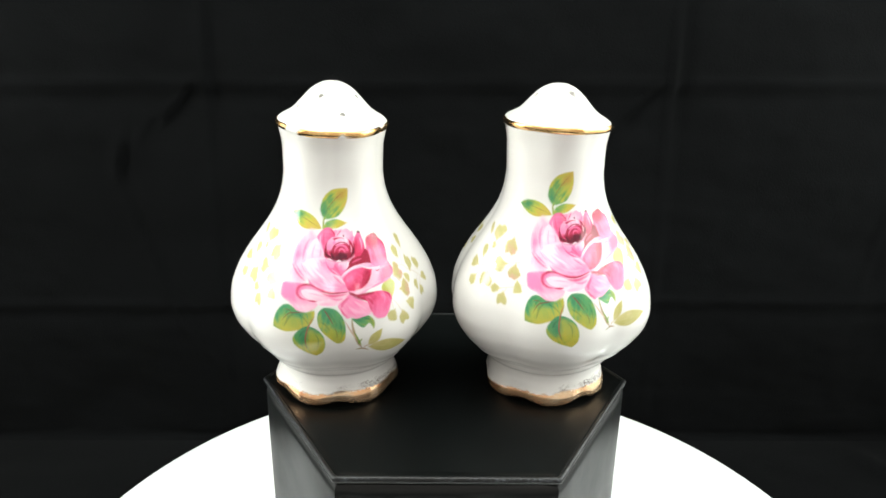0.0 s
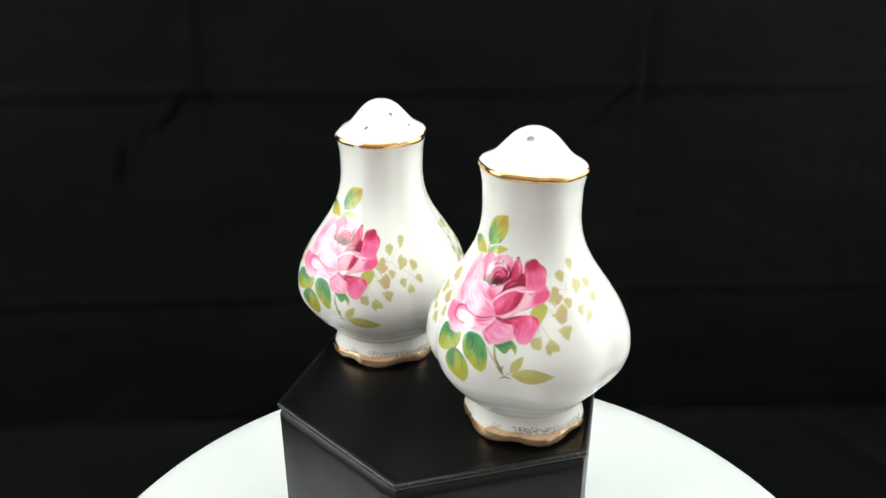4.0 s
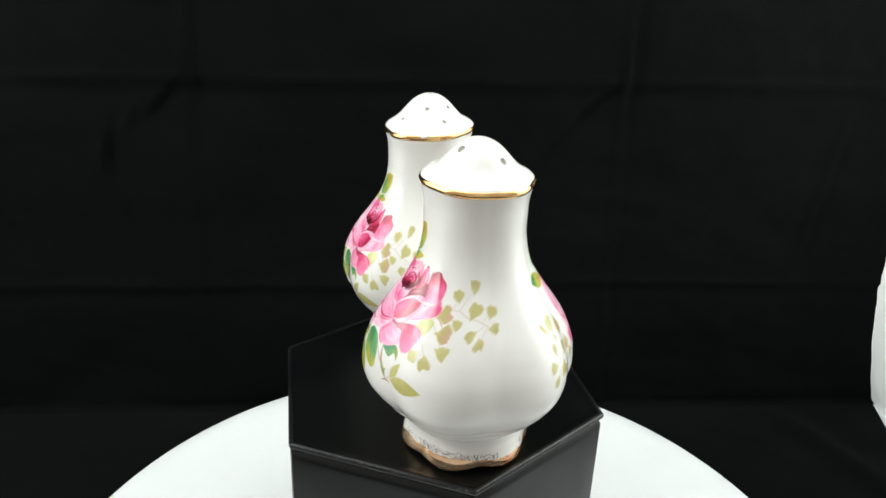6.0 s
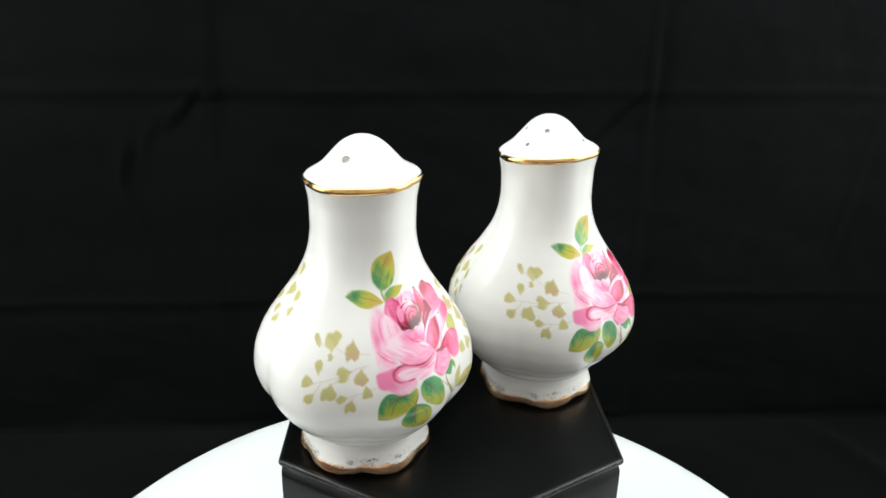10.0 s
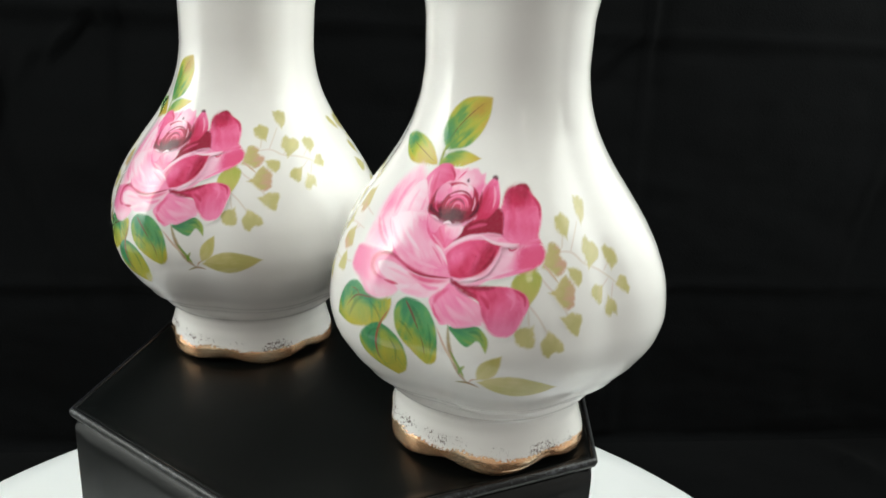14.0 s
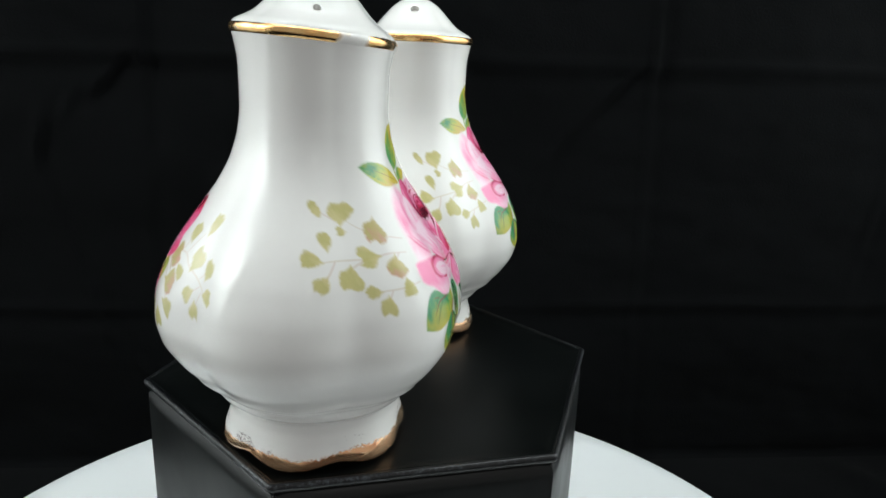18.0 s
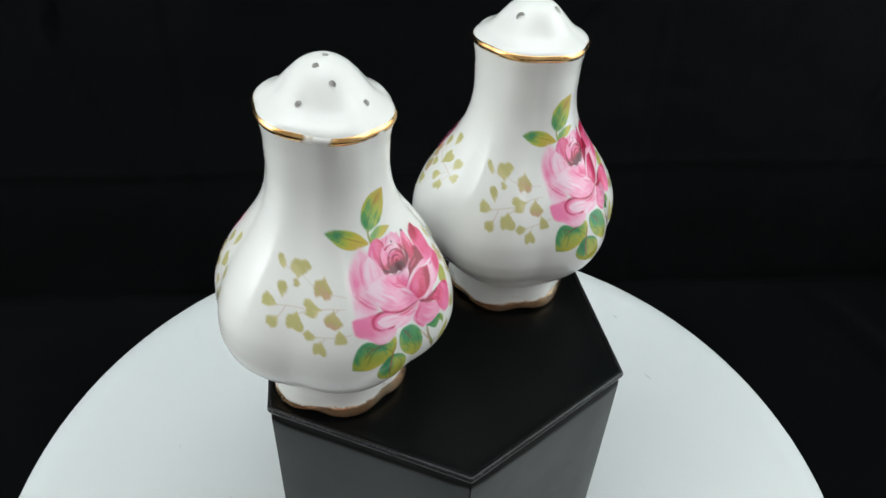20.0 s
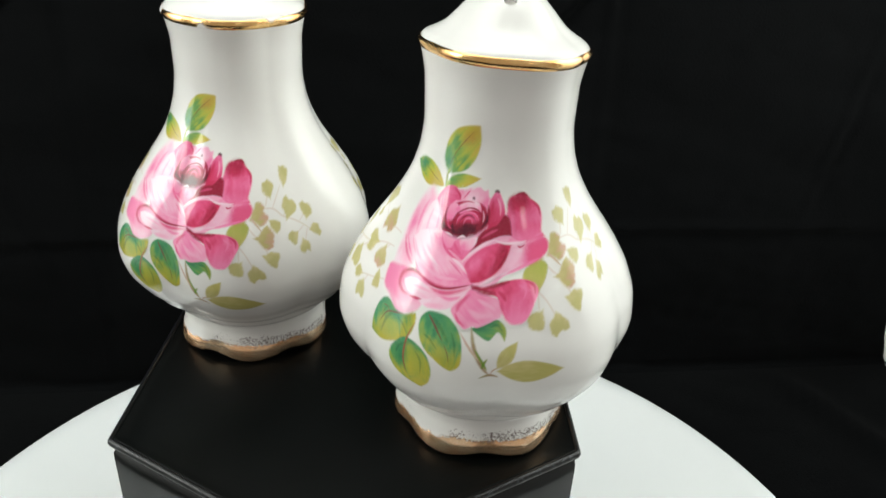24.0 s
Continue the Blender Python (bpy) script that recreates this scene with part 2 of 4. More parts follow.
def smooth_curve(knots, x):
    """Monotone cubic through knots (x, y)."""
    if x <= knots[0][0]:
        return knots[0][1]
    if x >= knots[-1][0]:
        return knots[-1][1]
    sl = [(b[1] - a[1]) / (b[0] - a[0]) for a, b in zip(knots, knots[1:])]
    for k, (a, b) in enumerate(zip(knots, knots[1:])):
        if a[0] <= x <= b[0]:
            def tangent(i):
                if i <= 0:
                    return sl[0]
                if i >= len(sl):
                    return sl[-1]
                p, q = sl[i - 1], sl[i]
                return 0.0 if p * q <= 0 else 2 * p * q / (p + q)
            h = b[0] - a[0]
            s = (x - a[0]) / h
            return ((1 + 2 * s) * (1 - s) ** 2 * a[1] + s * (1 - s) ** 2 * h * tangent(k)
                    + s * s * (3 - 2 * s) * b[1] + s * s * (s - 1) * h * tangent(k + 1))


# ---- the shakers ----
RADIUS = [(0.0, 0.326), (0.018, 0.339), (0.05, 0.336), (0.10, 0.319), (0.14, 0.309), (0.165, 0.309), (0.180, 0.317), (0.190, 0.334), (0.205, 0.351), (0.225, 0.365),
          (0.238, 0.374), (0.245, 0.391), (0.258, 0.398), (0.266, 0.417), (0.295, 0.442), (0.345, 0.485), (0.43, 0.534), (0.50, 0.548), (0.58, 0.540), (0.68, 0.506), (0.76, 0.462), (0.83, 0.414),
          (0.90, 0.362), (0.96, 0.322), (1.04, 0.282), (1.12, 0.259), (1.20, 0.250), (1.30, 0.252), (1.36, 0.263), (1.40, 0.2745)]
CREASE = [(0.0, 0.070), (0.06, 0.05), (0.13, 0.012), (0.2, 0.014), (0.25, 0.050), (0.30, 0.074), (0.42, 0.070), (0.60, 0.064), (0.85, 0.056), (1.0, 0.042), (1.15, 0.026), (1.28, 0.026), (1.40, 0.045)]
DOME = [(0.0, 1.6242), (0.03, 1.6214), (0.06, 1.6109), (0.095, 1.5881), (0.125, 1.5577), (0.155, 1.5216), (0.187, 1.4836), (0.22, 1.4551), (0.246, 1.4342), (0.26, 1.4171), (0.266, 1.4)]
DOME_CREASE = [(0.0, 0.0), (0.07, 0.003), (0.12, 0.018), (0.17, 0.045), (0.22, 0.050), (0.266, 0.045)]


GIRTH = 0.984
TALL = 0.991


# form of a shaker: turn of its lobes, and height, slope and lowest side of its lip
Form = collections.namedtuple("Form", "phase rise slope low")


def lip(form, angle):
    """How much higher than usual the lip stands; it is not quite level."""
    return form.rise - form.slope * math.cos(angle - form.low)


def valley(angle, form):
    """0 on the six lobes, 1 in the creases between them."""
    return 1.15 - 1.15 * math.sqrt(math.cos(3 * (angle - form.phase)) ** 2 + 0.04) / 1.02


def body_radius(z, angle, form):
    return GIRTH * smooth_curve(RADIUS, z) * (1 - smooth_curve(CREASE, z) * valley(angle, form))


def at(r, z, angle):
    """Angle 0 is the front of the shaker (-y)."""
    return Vector((r * math.sin(angle), -r * math.cos(angle), TALL * z)) * U


def body_point(z, angle, form, lift=0.0):
    s = min(1.0, max(0.0, (z - 1.18) / 0.22))
    return at(body_radius(z, angle, form) + lift, z + lip(form, angle) * s * s * (3 - 2 * s), angle)


def foot_point(z, angle, form):
    rise = 0.024 * valley(angle, form) * max(0.0, 1 - z / 0.07)
    return at(body_radius(z, angle, form), z + rise, angle)


def dome_point(r, angle, form, lift=0.0):
    return at(1.015 * r * (1 - smooth_curve(DOME_CREASE, r) * valley(angle, form)) + 0.4 * lift, smooth_curve(DOME, r) + lift + lip(form, angle) * (r / 0.266) ** 2.5, angle)


def cap_mesh(form, holes, size):
    """A hollow domed cap with shallow blind round holes at (angle, radius)."""
    n = 120
    outer = [0.266 - 0.265 * (k / 34) for k in range(35)]
    bm = lathe(outer, n, lambda r, a: dome_point(r, a, form), closed_top=True)
    first = [v for v in bm.verts][:n]
    inner = [[bm.verts.new(dome_point(r, 2 * math.pi * k / n, form, -0.035)) for k in range(n)] for r in [0.235 - 0.232 * (j / 12) for j in range(13)]]
    rings = [first] + inner
    for a, b in zip(rings, rings[1:]):
        for k in range(n):
            bm.faces.new((b[k], b[(k + 1) % n], a[(k + 1) % n], a[k]))
    bm.faces.new(inner[-1][::-1])
    solid = new("cap_blank", mesh_of(bm, "cap_blank"))
    cut = bmesh.new()
    for angle, radius in holes:
        p = dome_point(radius, math.radians(angle), form)
        q = dome_point(radius * 0.9, math.radians(angle), form)
        out = (p - q).normalized()
        side = Vector((math.cos(math.radians(angle)), math.sin(math.radians(angle)), 0))
        normal = out.cross(side)
        if normal.z < 0:
            normal = -normal
        m = Matrix.Translation(p) @ normal.to_track_quat("Z", "Y").to_matrix().to_4x4()
        # cut part way only: the pale floor stands in for light through the porcelain
        bmesh.ops.create_cone(cut, cap_ends=True, segments=20, radius1=size * U, radius2=size * 1.12 * U, depth=0.040 * U, matrix=m)
    tool = new("cap_tool", mesh_of(cut, "cap_tool"))
    mod = solid.modifiers.new("holes", "BOOLEAN")
    mod.operation, mod.object, mod.solver = "DIFFERENCE", tool, "EXACT"
    me = bpy.data.meshes.new_from_object(solid.evaluated_get(bpy.context.evaluated_depsgraph_get()))
    for ob in (solid, tool):
        bpy.data.objects.remove(ob)
    me.polygons.foreach_set("use_smooth", [True] * len(me.polygons))
    me.set_sharp_from_angle(angle=radians(50))
    me.materials.clear()
    return me


def value_noise(x, y):
    """Smooth noise from 0 to 1."""
    i, j = np.floor(x), np.floor(y)
    u, v = x - i, y - j
    u, v = u * u * (3 - 2 * u), v * v * (3 - 2 * v)

    def corner(a, b):
        h = np.sin(a * 127.1 + b * 311.7) * 43758.5453
        return h - np.floor(h)
    return (corner(i, j) * (1 - u) + corner(i + 1, j) * u) * (1 - v) + (corner(i, j + 1) * (1 - u) + corner(i + 1, j + 1) * u) * v


def spline(pts, n, closed):
    """A smooth curve through pts; a point given twice makes a corner."""
    m, out = len(pts), []
    for k in range(m if closed else m - 1):
        p0, p1, p2, p3 = (np.array(pts[(k + j) % m] if closed else pts[min(m - 1, max(0, k + j))]) for j in (-1, 0, 1, 2))
        if abs(p1 - p2).sum() > 1e-6:
            out += [0.5 * (2 * p1 + (p2 - p0) * t + (2 * p0 - 5 * p1 + 4 * p2 - p3) * t * t + (3 * p1 - p0 - 3 * p2 + p3) * t ** 3) for t in np.arange(n) / n]
    return np.array(out if closed else out + [np.array(pts[-1])])


class Artwork:
    """The floral transfer, painted piece over piece; u runs to the right and v up from the heart of the rose.
    Each piece fades softly into what lies beneath it."""

    def __init__(self):
        self.layers, self.pieces = [], []

    def cover(self, layer, p):
        """How densely a layer covers the points p."""
        a, b = layer["edge"], np.roll(layer["edge"], -1, axis=0)
        cross = (a[None, :, 1] > p[:, None, 1]) != (b[None, :, 1] > p[:, None, 1])
        d = b - a
        run = np.where(abs(d[:, 1]) < 1e-9, 1e-9, d[:, 1])
        inside = (cross & (p[:, None, 0] < a[None, :, 0] + d[None, :, 0] * (p[:, None, 1] - a[None, :, 1]) / run[None])).sum(1) % 2 == 1
        w = p[:, None] - a[None]
        s = np.clip((w * d[None]).sum(2) / np.maximum((d * d).sum(1), 1e-12)[None], 0, 1)
        far = np.sqrt(((w - s[..., None] * d[None]) ** 2).sum(2).min(1))
        far = far / layer["soft"] + layer["ragged"] * (value_noise(p[:, 0] * 190, p[:, 1] * 190) - 0.5) * np.clip(far / layer["soft"], 0, 1)
        f = np.clip(np.where(inside, far, 0), 0, 1)
        return f * f * (3 - 2 * f) * layer["dense"]

    def colour(self, layer, p):
        mid, way = layer["mid"], layer["way"]
        along, across = (p - mid) @ way, (p - mid) @ np.array((-way[1], way[0]))
        t = (along - layer["from"]) / max(1e-6, layer["to"] - layer["from"])
        t = t + layer["streak"] * (value_noise(across * 80 + 7, along * 11) - 0.5) + 0.9 * layer["streak"] * (value_noise(across * 210, along * 24 + 3) - 0.5)
        t = t + 0.40 * (value_noise(p[:, 0] * 42, p[:, 1] * 42) - 0.5) + 0.45 * (value_noise(p[:, 0] * 19 + 5, p[:, 1] * 19) - 0.5)
        stops = np.linspace(0.08, 0.92, len(layer["stops"]))
        return np.stack([np.interp(t, stops, [c[k] for c in layer["stops"]]) for k in range(3)], axis=1)

    def composite(self, p):
        c = np.tile(np.array(WHITE), (len(p), 1))
        for layer in self.layers:
            lo, hi = layer["edge"].min(0), layer["edge"].max(0)
            near = np.where(((p >= lo) & (p <= hi)).all(1))[0]
            if len(near):
                f = self.cover(layer, p[near])[:, None]
                c[near] = c[near] * (1 - f) + self.colour(layer, p[near]) * f
        return c

    def lay(self, name, plant, edge, verts, faces, stops, turn, soft, streak=0.40, ragged=0.35, dense=1.0):
        way = np.array((math.cos(radians(turn)), math.sin(radians(turn))))
        mid = edge.mean(0)
        span = (edge - mid) @ way
        self.layers.append({"edge": edge, "mid": mid, "way": way, "from": span.min(), "to": span.max(), "stops": stops, "soft": soft, "streak": streak, "ragged": ragged, "dense": dense})
        lo, hi = edge.min(0), edge.max(0)
        level = 1 + max([q[5] for q in self.pieces if (q[6][0] < hi).all() and (q[6][1] > lo).all()], default=0)
        self.pieces.append((name, plant, verts, faces, self.composite(verts), level, (lo, hi)))

    def patch(self, name, plant, stops, turn, pts, soft=0.010, n=8, rings=14, **more):
        edge = spline(pts, n, True)
        mid = edge.mean(0)
        out = edge - mid
        edge = edge + out / np.linalg.norm(out, axis=1)[:, None] * soft * 0.55
        k = len(edge)
        fs = 1 - (1 - np.arange(1, rings + 1) / rings) ** 1.5
        verts = np.concatenate([mid[None]] + [mid + (edge - mid) * f for f in fs])
        faces = [(0, 1 + i, 1 + (i + 1) % k) for i in range(k)]
        faces += [(1 + r * k + i, 1 + r * k + k + i, 1 + r * k + k + (i + 1) % k, 1 + r * k + (i + 1) % k) for r in range(rings - 1) for i in range(k)]
        self.lay(name, plant, edge, verts, faces, stops, turn, soft, **more)

    def stroke(self, name, plant, stops, width, pts, soft=0.8, taper=0.12, **more):
        path = spline(pts, 8, False)
        way = np.gradient(path, axis=0)
        side = np.stack([-way[:, 1], way[:, 0]], axis=1) / np.linalg.norm(way, axis=1)[:, None]
        s = np.linspace(0, 1, len(path))
        w = (width * 1.25 * (taper + (1 - taper) * np.sin(np.pi * s) ** 0.6))[:, None]
        cols = [path + side * w * j for j in (-1, -0.6, -0.25, 0.25, 0.6, 1)]
        verts = np.stack(cols, axis=1).reshape(-1, 2)
        faces = [(6 * r + j, 6 * r + 6 + j, 6 * r + 7 + j, 6 * r + 1 + j) for r in range(len(path) - 1) for j in range(5)]
        turn = math.degrees(math.atan2(path[-1][1] - path[0][1], path[-1][0] - path[0][0]))
        self.lay(name, plant, np.concatenate([cols[0], cols[-1][::-1]]), verts, faces, stops, turn, width * soft, **more)

    def fern(self, plant, stems, leaflets):
        """Pinkish stems with fan-shaped leaflets (u, v, size, turn, breadth), sheared as the body widens so that they lie true on it."""
        for path in stems:
            self.stroke("stem", plant, STEM, 0.0034, path, taper=0.7, dense=0.36)
        for k, (u, v, size, turn, broad) in enumerate(leaflets):
            size, broad = 0.92 * size, 1.04 * broad
            ca, sa = math.cos(radians(turn)), math.sin(radians(turn))
            if broad < 0.6:
                shape = [(-1.0, 0.0), (-0.62, 0.55), (0.0, 1.0), (0.62, 0.80), (1.0, 0.10), (0.66, -0.80), (0.0, -1.0), (-0.62, -0.55)]
            else:
                shape = [(-1.05, 0.0), (-0.62, 0.30), (-0.22, 0.74), (0.30, 1.0), (0.78, 0.80), (0.95, 0.42), (0.86 + 0.10 * math.sin(3.0 * k), 0.04), (0.97, -0.36), (0.76, -0.82), (0.26, -1.0), (-0.24, -0.72), (-0.62, -0.30)]
            shape = [(p * (1 + 0.10 * math.sin(5.1 * k + 2.3 * j)), q * (1 + 0.14 * math.sin(3.7 * k + 1.9 * j))) for j, (p, q) in enumerate(shape)]
            lain = [(u + ca * size * p - sa * size * broad * q, v + sa * size * p + ca * size * broad * q) for p, q in shape]
            self.patch("leaflet", plant, RUSTY if k % 7 == 2 else SAGE, turn, [(x - u * (1.85 + 4.9 * v) * (y - v), y) for x, y in lain], 0.010, 6, 9, dense=0.92, ragged=0.7)

    def ferns(self):
        self.fern(0, [[(0.24, -0.075), (0.30, -0.12), (0.335, -0.14), (0.37, -0.17)], [(0.25, -0.05), (0.34, -0.04), (0.40, -0.065), (0.46, -0.08), (0.515, -0.10), (0.55, -0.117)],
                   [(0.315, -0.035), (0.307, 0.0)], [(0.345, -0.04), (0.349, 0.03)], [(0.40, -0.065), (0.412, -0.05)], [(0.485, -0.085), (0.50, -0.06)],
                   [(0.51, -0.10), (0.48, -0.13)], [(0.53, -0.11), (0.535, -0.16)], [(0.25, -0.16), (0.29, -0.19), (0.335, -0.24)], [(0.26, -0.17), (0.275, -0.22)], [(0.345, -0.15), (0.385, -0.195)]],
                  [(0.352, 0.052, 0.038, 75, 0.62), (0.304, 0.013, 0.034, 105, 0.72), (0.297, -0.064, 0.040, 25, 0.95), (0.416, -0.044, 0.040, 60, 0.85), (0.502, -0.054, 0.034, 70, 0.80),
                   (0.371, -0.090, 0.030, -35, 0.75), (0.566, -0.117, 0.030, 5, 0.75), (0.474, -0.133, 0.030, 215, 0.80), (0.535, -0.168, 0.032, -85, 0.85), (0.348, -0.134, 0.042, 0, 0.92),
                   (0.393, -0.203, 0.038, -20, 0.85), (0.272, -0.240, 0.036, -125, 0.85), (0.342, -0.256, 0.038, -75, 0.95)])
        self.fern(1, [[(-0.26, -0.07), (-0.34, -0.06), (-0.385, -0.045), (-0.408, -0.025)], [(-0.28, -0.11), (-0.35, -0.115), (-0.43, -0.135), (-0.52, -0.146), (-0.58, -0.155)],
                   [(-0.43, -0.135), (-0.49, -0.165), (-0.51, -0.18)], [(-0.53, -0.147), (-0.57, -0.185), (-0.60, -0.21)], [(-0.31, -0.11), (-0.345, -0.14)],
                   [(-0.26, -0.19), (-0.34, -0.212), (-0.40, -0.222), (-0.46, -0.23)], [(-0.40, -0.222), (-0.43, -0.26)], [(-0.445, -0.028), (-0.475, 0.0)]],
                  [(-0.476, 0.002, 0.032, 130, 0.45), (-0.410, -0.008, 0.042, 95, 0.95), (-0.340, -0.045, 0.046, 265, 0.80), (-0.447, -0.060, 0.017, 180, 0.9), (-0.520, -0.092, 0.034, 105, 0.55),
                   (-0.598, -0.150, 0.034, 170, 0.85), (-0.607, -0.214, 0.038, 235, 0.62), (-0.513, -0.192, 0.042, 265, 0.98), (-0.415, -0.130, 0.040, 190, 0.85), (-0.346, -0.150, 0.038, 265, 0.90),
                   (-0.340, -0.214, 0.032, 280, 0.85), (-0.460, -0.231, 0.032, 185, 0.60), (-0.433, -0.268, 0.036, 265, 0.85)])

    def spray(self, plant, stops, root, end, width):
        """A pointed leaf from root to end."""
        (a, b), (c, d) = root, end
        nu, nv = -(d - b), c - a
        k = width / math.hypot(nu, nv)
        mid = [(a + (c - a) * s + side * k * nu * h, b + (d - b) * s + side * k * nv * h) for side, order in ((1, (0.2, 0.45, 0.75)), (-1, (0.75, 0.45, 0.2))) for s in order for h in [{0.2: 0.7, 0.45: 1.0, 0.75: 0.65}[s]]]
        self.patch("leaf", plant, stops, math.degrees(math.atan2(d - b, c - a)), [root, root] + mid[:3] + [end, end] + mid[3:], 0.007, 6, 8)

    def rose(self):
        def leaf(stops, turn, *pts, **more):
            self.patch("leaf", 2, stops, turn, pts, 0.007, 7, 18, streak=0.45, **more)

        def tint(stops, turn, *pts, soft=0.030):
            """A soft wash of colour inside a leaf or petal."""
            self.patch("wash", 2, stops, turn, pts, soft, 5, 10, ragged=0.5)

        def petal(first, last, turn, *pts, soft=0.0065):
            self.patch("petal", 2, TONES[first:last + 1] if first <= last else TONES[last:first + 1][::-1], turn, pts, soft, 9, 20, streak=0.30)

        def line(stops, width, *pts, soft=0.9, dense=0.95):
            self.stroke("twig", 2, stops, width, pts, soft, dense=dense)

        def dab(tone, width, *pts, soft=1.1, dense=0.93):
            self.stroke("brush_stroke", 2, TONES[tone:tone + 1] * 2, width, pts, soft, dense=dense)

        # sage leaves and the thorny twig below the rose
        self.spray(2, SAGE, (0.160, -0.402), (0.385, -0.398), 0.038)
        self.spray(2, SAGE, (0.162, -0.395), (0.222, -0.302), 0.024)
        self.spray(2, [(0.36, 0.40, 0.08), (0.48, 0.43, 0.12)], (0.225, -0.080), (0.262, -0.168), 0.040)
        line(TWIG, 0.0080, (0.064, -0.245), (0.078, -0.31), (0.108, -0.378), (0.142, -0.420))
        line(STEM, 0.0050, (0.030, -0.270), (0.070, -0.325), (0.105, -0.365))
        line(OLIVE, 0.0055, (0.082, -0.320), (0.112, -0.368), (0.130, -0.400))
        line(OLIVE, 0.0058, (0.112, -0.392), (0.118, -0.372), (0.130, -0.355))
        line(TWIG, 0.0050, (0.100, -0.424), (0.138, -0.414), (0.172, -0.424))
        line(STEM, 0.0036, (0.140, -0.412), (0.150, -0.398), (0.166, -0.390))
        line(STEM, 0.0034, (0.255, -0.060), (0.300, -0.090), (0.330, -0.112))
        # the three leaves above
        line(OLIVE, 0.0055, (-0.090, 0.085), (-0.093, 0.120), (-0.090, 0.158))
        leaf(LIME, 50, (-0.092, 0.146), (-0.110, 0.185), (-0.100, 0.238), (-0.070, 0.276), (-0.030, 0.292), (0.012, 0.297), (0.012, 0.297), (0.015, 0.245), (0.001, 0.198), (-0.026, 0.162), (-0.065, 0.146))
        tint(GREEN[:2], 60, (-0.095, 0.150), (-0.106, 0.185), (-0.092, 0.215), (-0.078, 0.180))
        tint([(0.46, 0.30, 0.06), (0.50, 0.34, 0.05)], 60, (-0.045, 0.235), (-0.030, 0.270), (0.004, 0.286), (-0.005, 0.250))
        leaf(LIME, 330, (-0.262, 0.143), (-0.262, 0.143), (-0.222, 0.160), (-0.178, 0.160), (-0.138, 0.146), (-0.110, 0.118), (-0.103, 0.098), (-0.140, 0.092), (-0.184, 0.087), (-0.226, 0.102))
        tint(GREEN[:2], 180, (-0.255, 0.142), (-0.222, 0.155), (-0.190, 0.150), (-0.220, 0.125))
        leaf(LIME, 5, (-0.094, 0.100), (-0.078, 0.132), (-0.045, 0.147), (-0.010, 0.148), (0.026, 0.140), (0.026, 0.140), (0.000, 0.122), (-0.040, 0.106))
        tint(GREEN[1:3], 20, (-0.088, 0.104), (-0.072, 0.128), (-0.035, 0.138), (-0.050, 0.115))
        line(RUSSET, 0.0018, (-0.090, 0.158), (-0.068, 0.205), (-0.036, 0.248), (-0.006, 0.280), dense=0.7)
        line(RUSSET, 0.0015, (-0.112, 0.104), (-0.160, 0.122), (-0.215, 0.138), dense=0.7)
        # the three large leaves below and a curled small one
        leaf(GREEN, 290, (-0.314, -0.356), (-0.314, -0.356), (-0.310, -0.306), (-0.284, -0.256), (-0.246, -0.232), (-0.202, -0.243), (-0.164, -0.252), (-0.120, -0.236), (-0.115, -0.275), (-0.138, -0.318), (-0.185, -0.342), (-0.250, -0.362))
        tint(GREEN[2:], 280, (-0.285, -0.330), (-0.240, -0.285), (-0.190, -0.285), (-0.180, -0.322), (-0.230, -0.350), (-0.280, -0.352))
        tint(GREEN[:2], 0, (-0.295, -0.290), (-0.245, -0.245), (-0.200, -0.255), (-0.240, -0.270))
        leaf(GREEN, 300, (-0.150, -0.318), (-0.106, -0.324), (-0.068, -0.354), (-0.050, -0.400), (-0.056, -0.448), (-0.084, -0.478), (-0.084, -0.478), (-0.136, -0.458), (-0.188, -0.428), (-0.208, -0.390), (-0.190, -0.350))
        tint(GREEN[2:], 270, (-0.140, -0.335), (-0.100, -0.345), (-0.070, -0.395), (-0.080, -0.445), (-0.118, -0.430), (-0.138, -0.385))
        tint(GREEN[:2], 200, (-0.190, -0.365), (-0.155, -0.360), (-0.150, -0.410), (-0.175, -0.415))
        leaf(GREEN, 260, (-0.100, -0.282), (-0.096, -0.246), (-0.070, -0.224), (-0.028, -0.226), (0.004, -0.242), (0.034, -0.282), (0.045, -0.340), (0.040, -0.378), (0.010, -0.397), (-0.034, -0.370), (-0.082, -0.326))
        tint(GREEN[:2], 300, (-0.050, -0.235), (-0.015, -0.240), (0.025, -0.295), (0.028, -0.345), (0.000, -0.310), (-0.030, -0.265))
        tint(GREEN[2:], 260, (-0.065, -0.300), (-0.030, -0.310), (0.015, -0.350), (0.008, -0.385), (-0.030, -0.355))
        leaf(GREEN[:3], 350, (0.068, -0.262), (0.108, -0.244), (0.145, -0.240), (0.178, -0.268), (0.176, -0.306), (0.150, -0.280), (0.128, -0.300), (0.098, -0.288))
        line(RUSSET, 0.0036, (-0.150, -0.250), (-0.185, -0.258), (-0.236, -0.272), (-0.272, -0.318), dense=0.85)
        line(RUSSET, 0.0030, (-0.220, -0.268), (-0.238, -0.256), (-0.262, -0.258), dense=0.7)
        line([(0.36, 0.10, 0.07), (0.30, 0.07, 0.05)], 0.0042, (-0.112, -0.262), (-0.138, -0.318), (-0.147, -0.385), (-0.132, -0.440), dense=0.9)
        line(RUSSET, 0.0044, (-0.074, -0.230), (-0.050, -0.258), (-0.016, -0.308), dense=0.85)
        line(RUSSET, 0.0024, (-0.016, -0.308), (0.000, -0.340), (0.006, -0.372), dense=0.6)
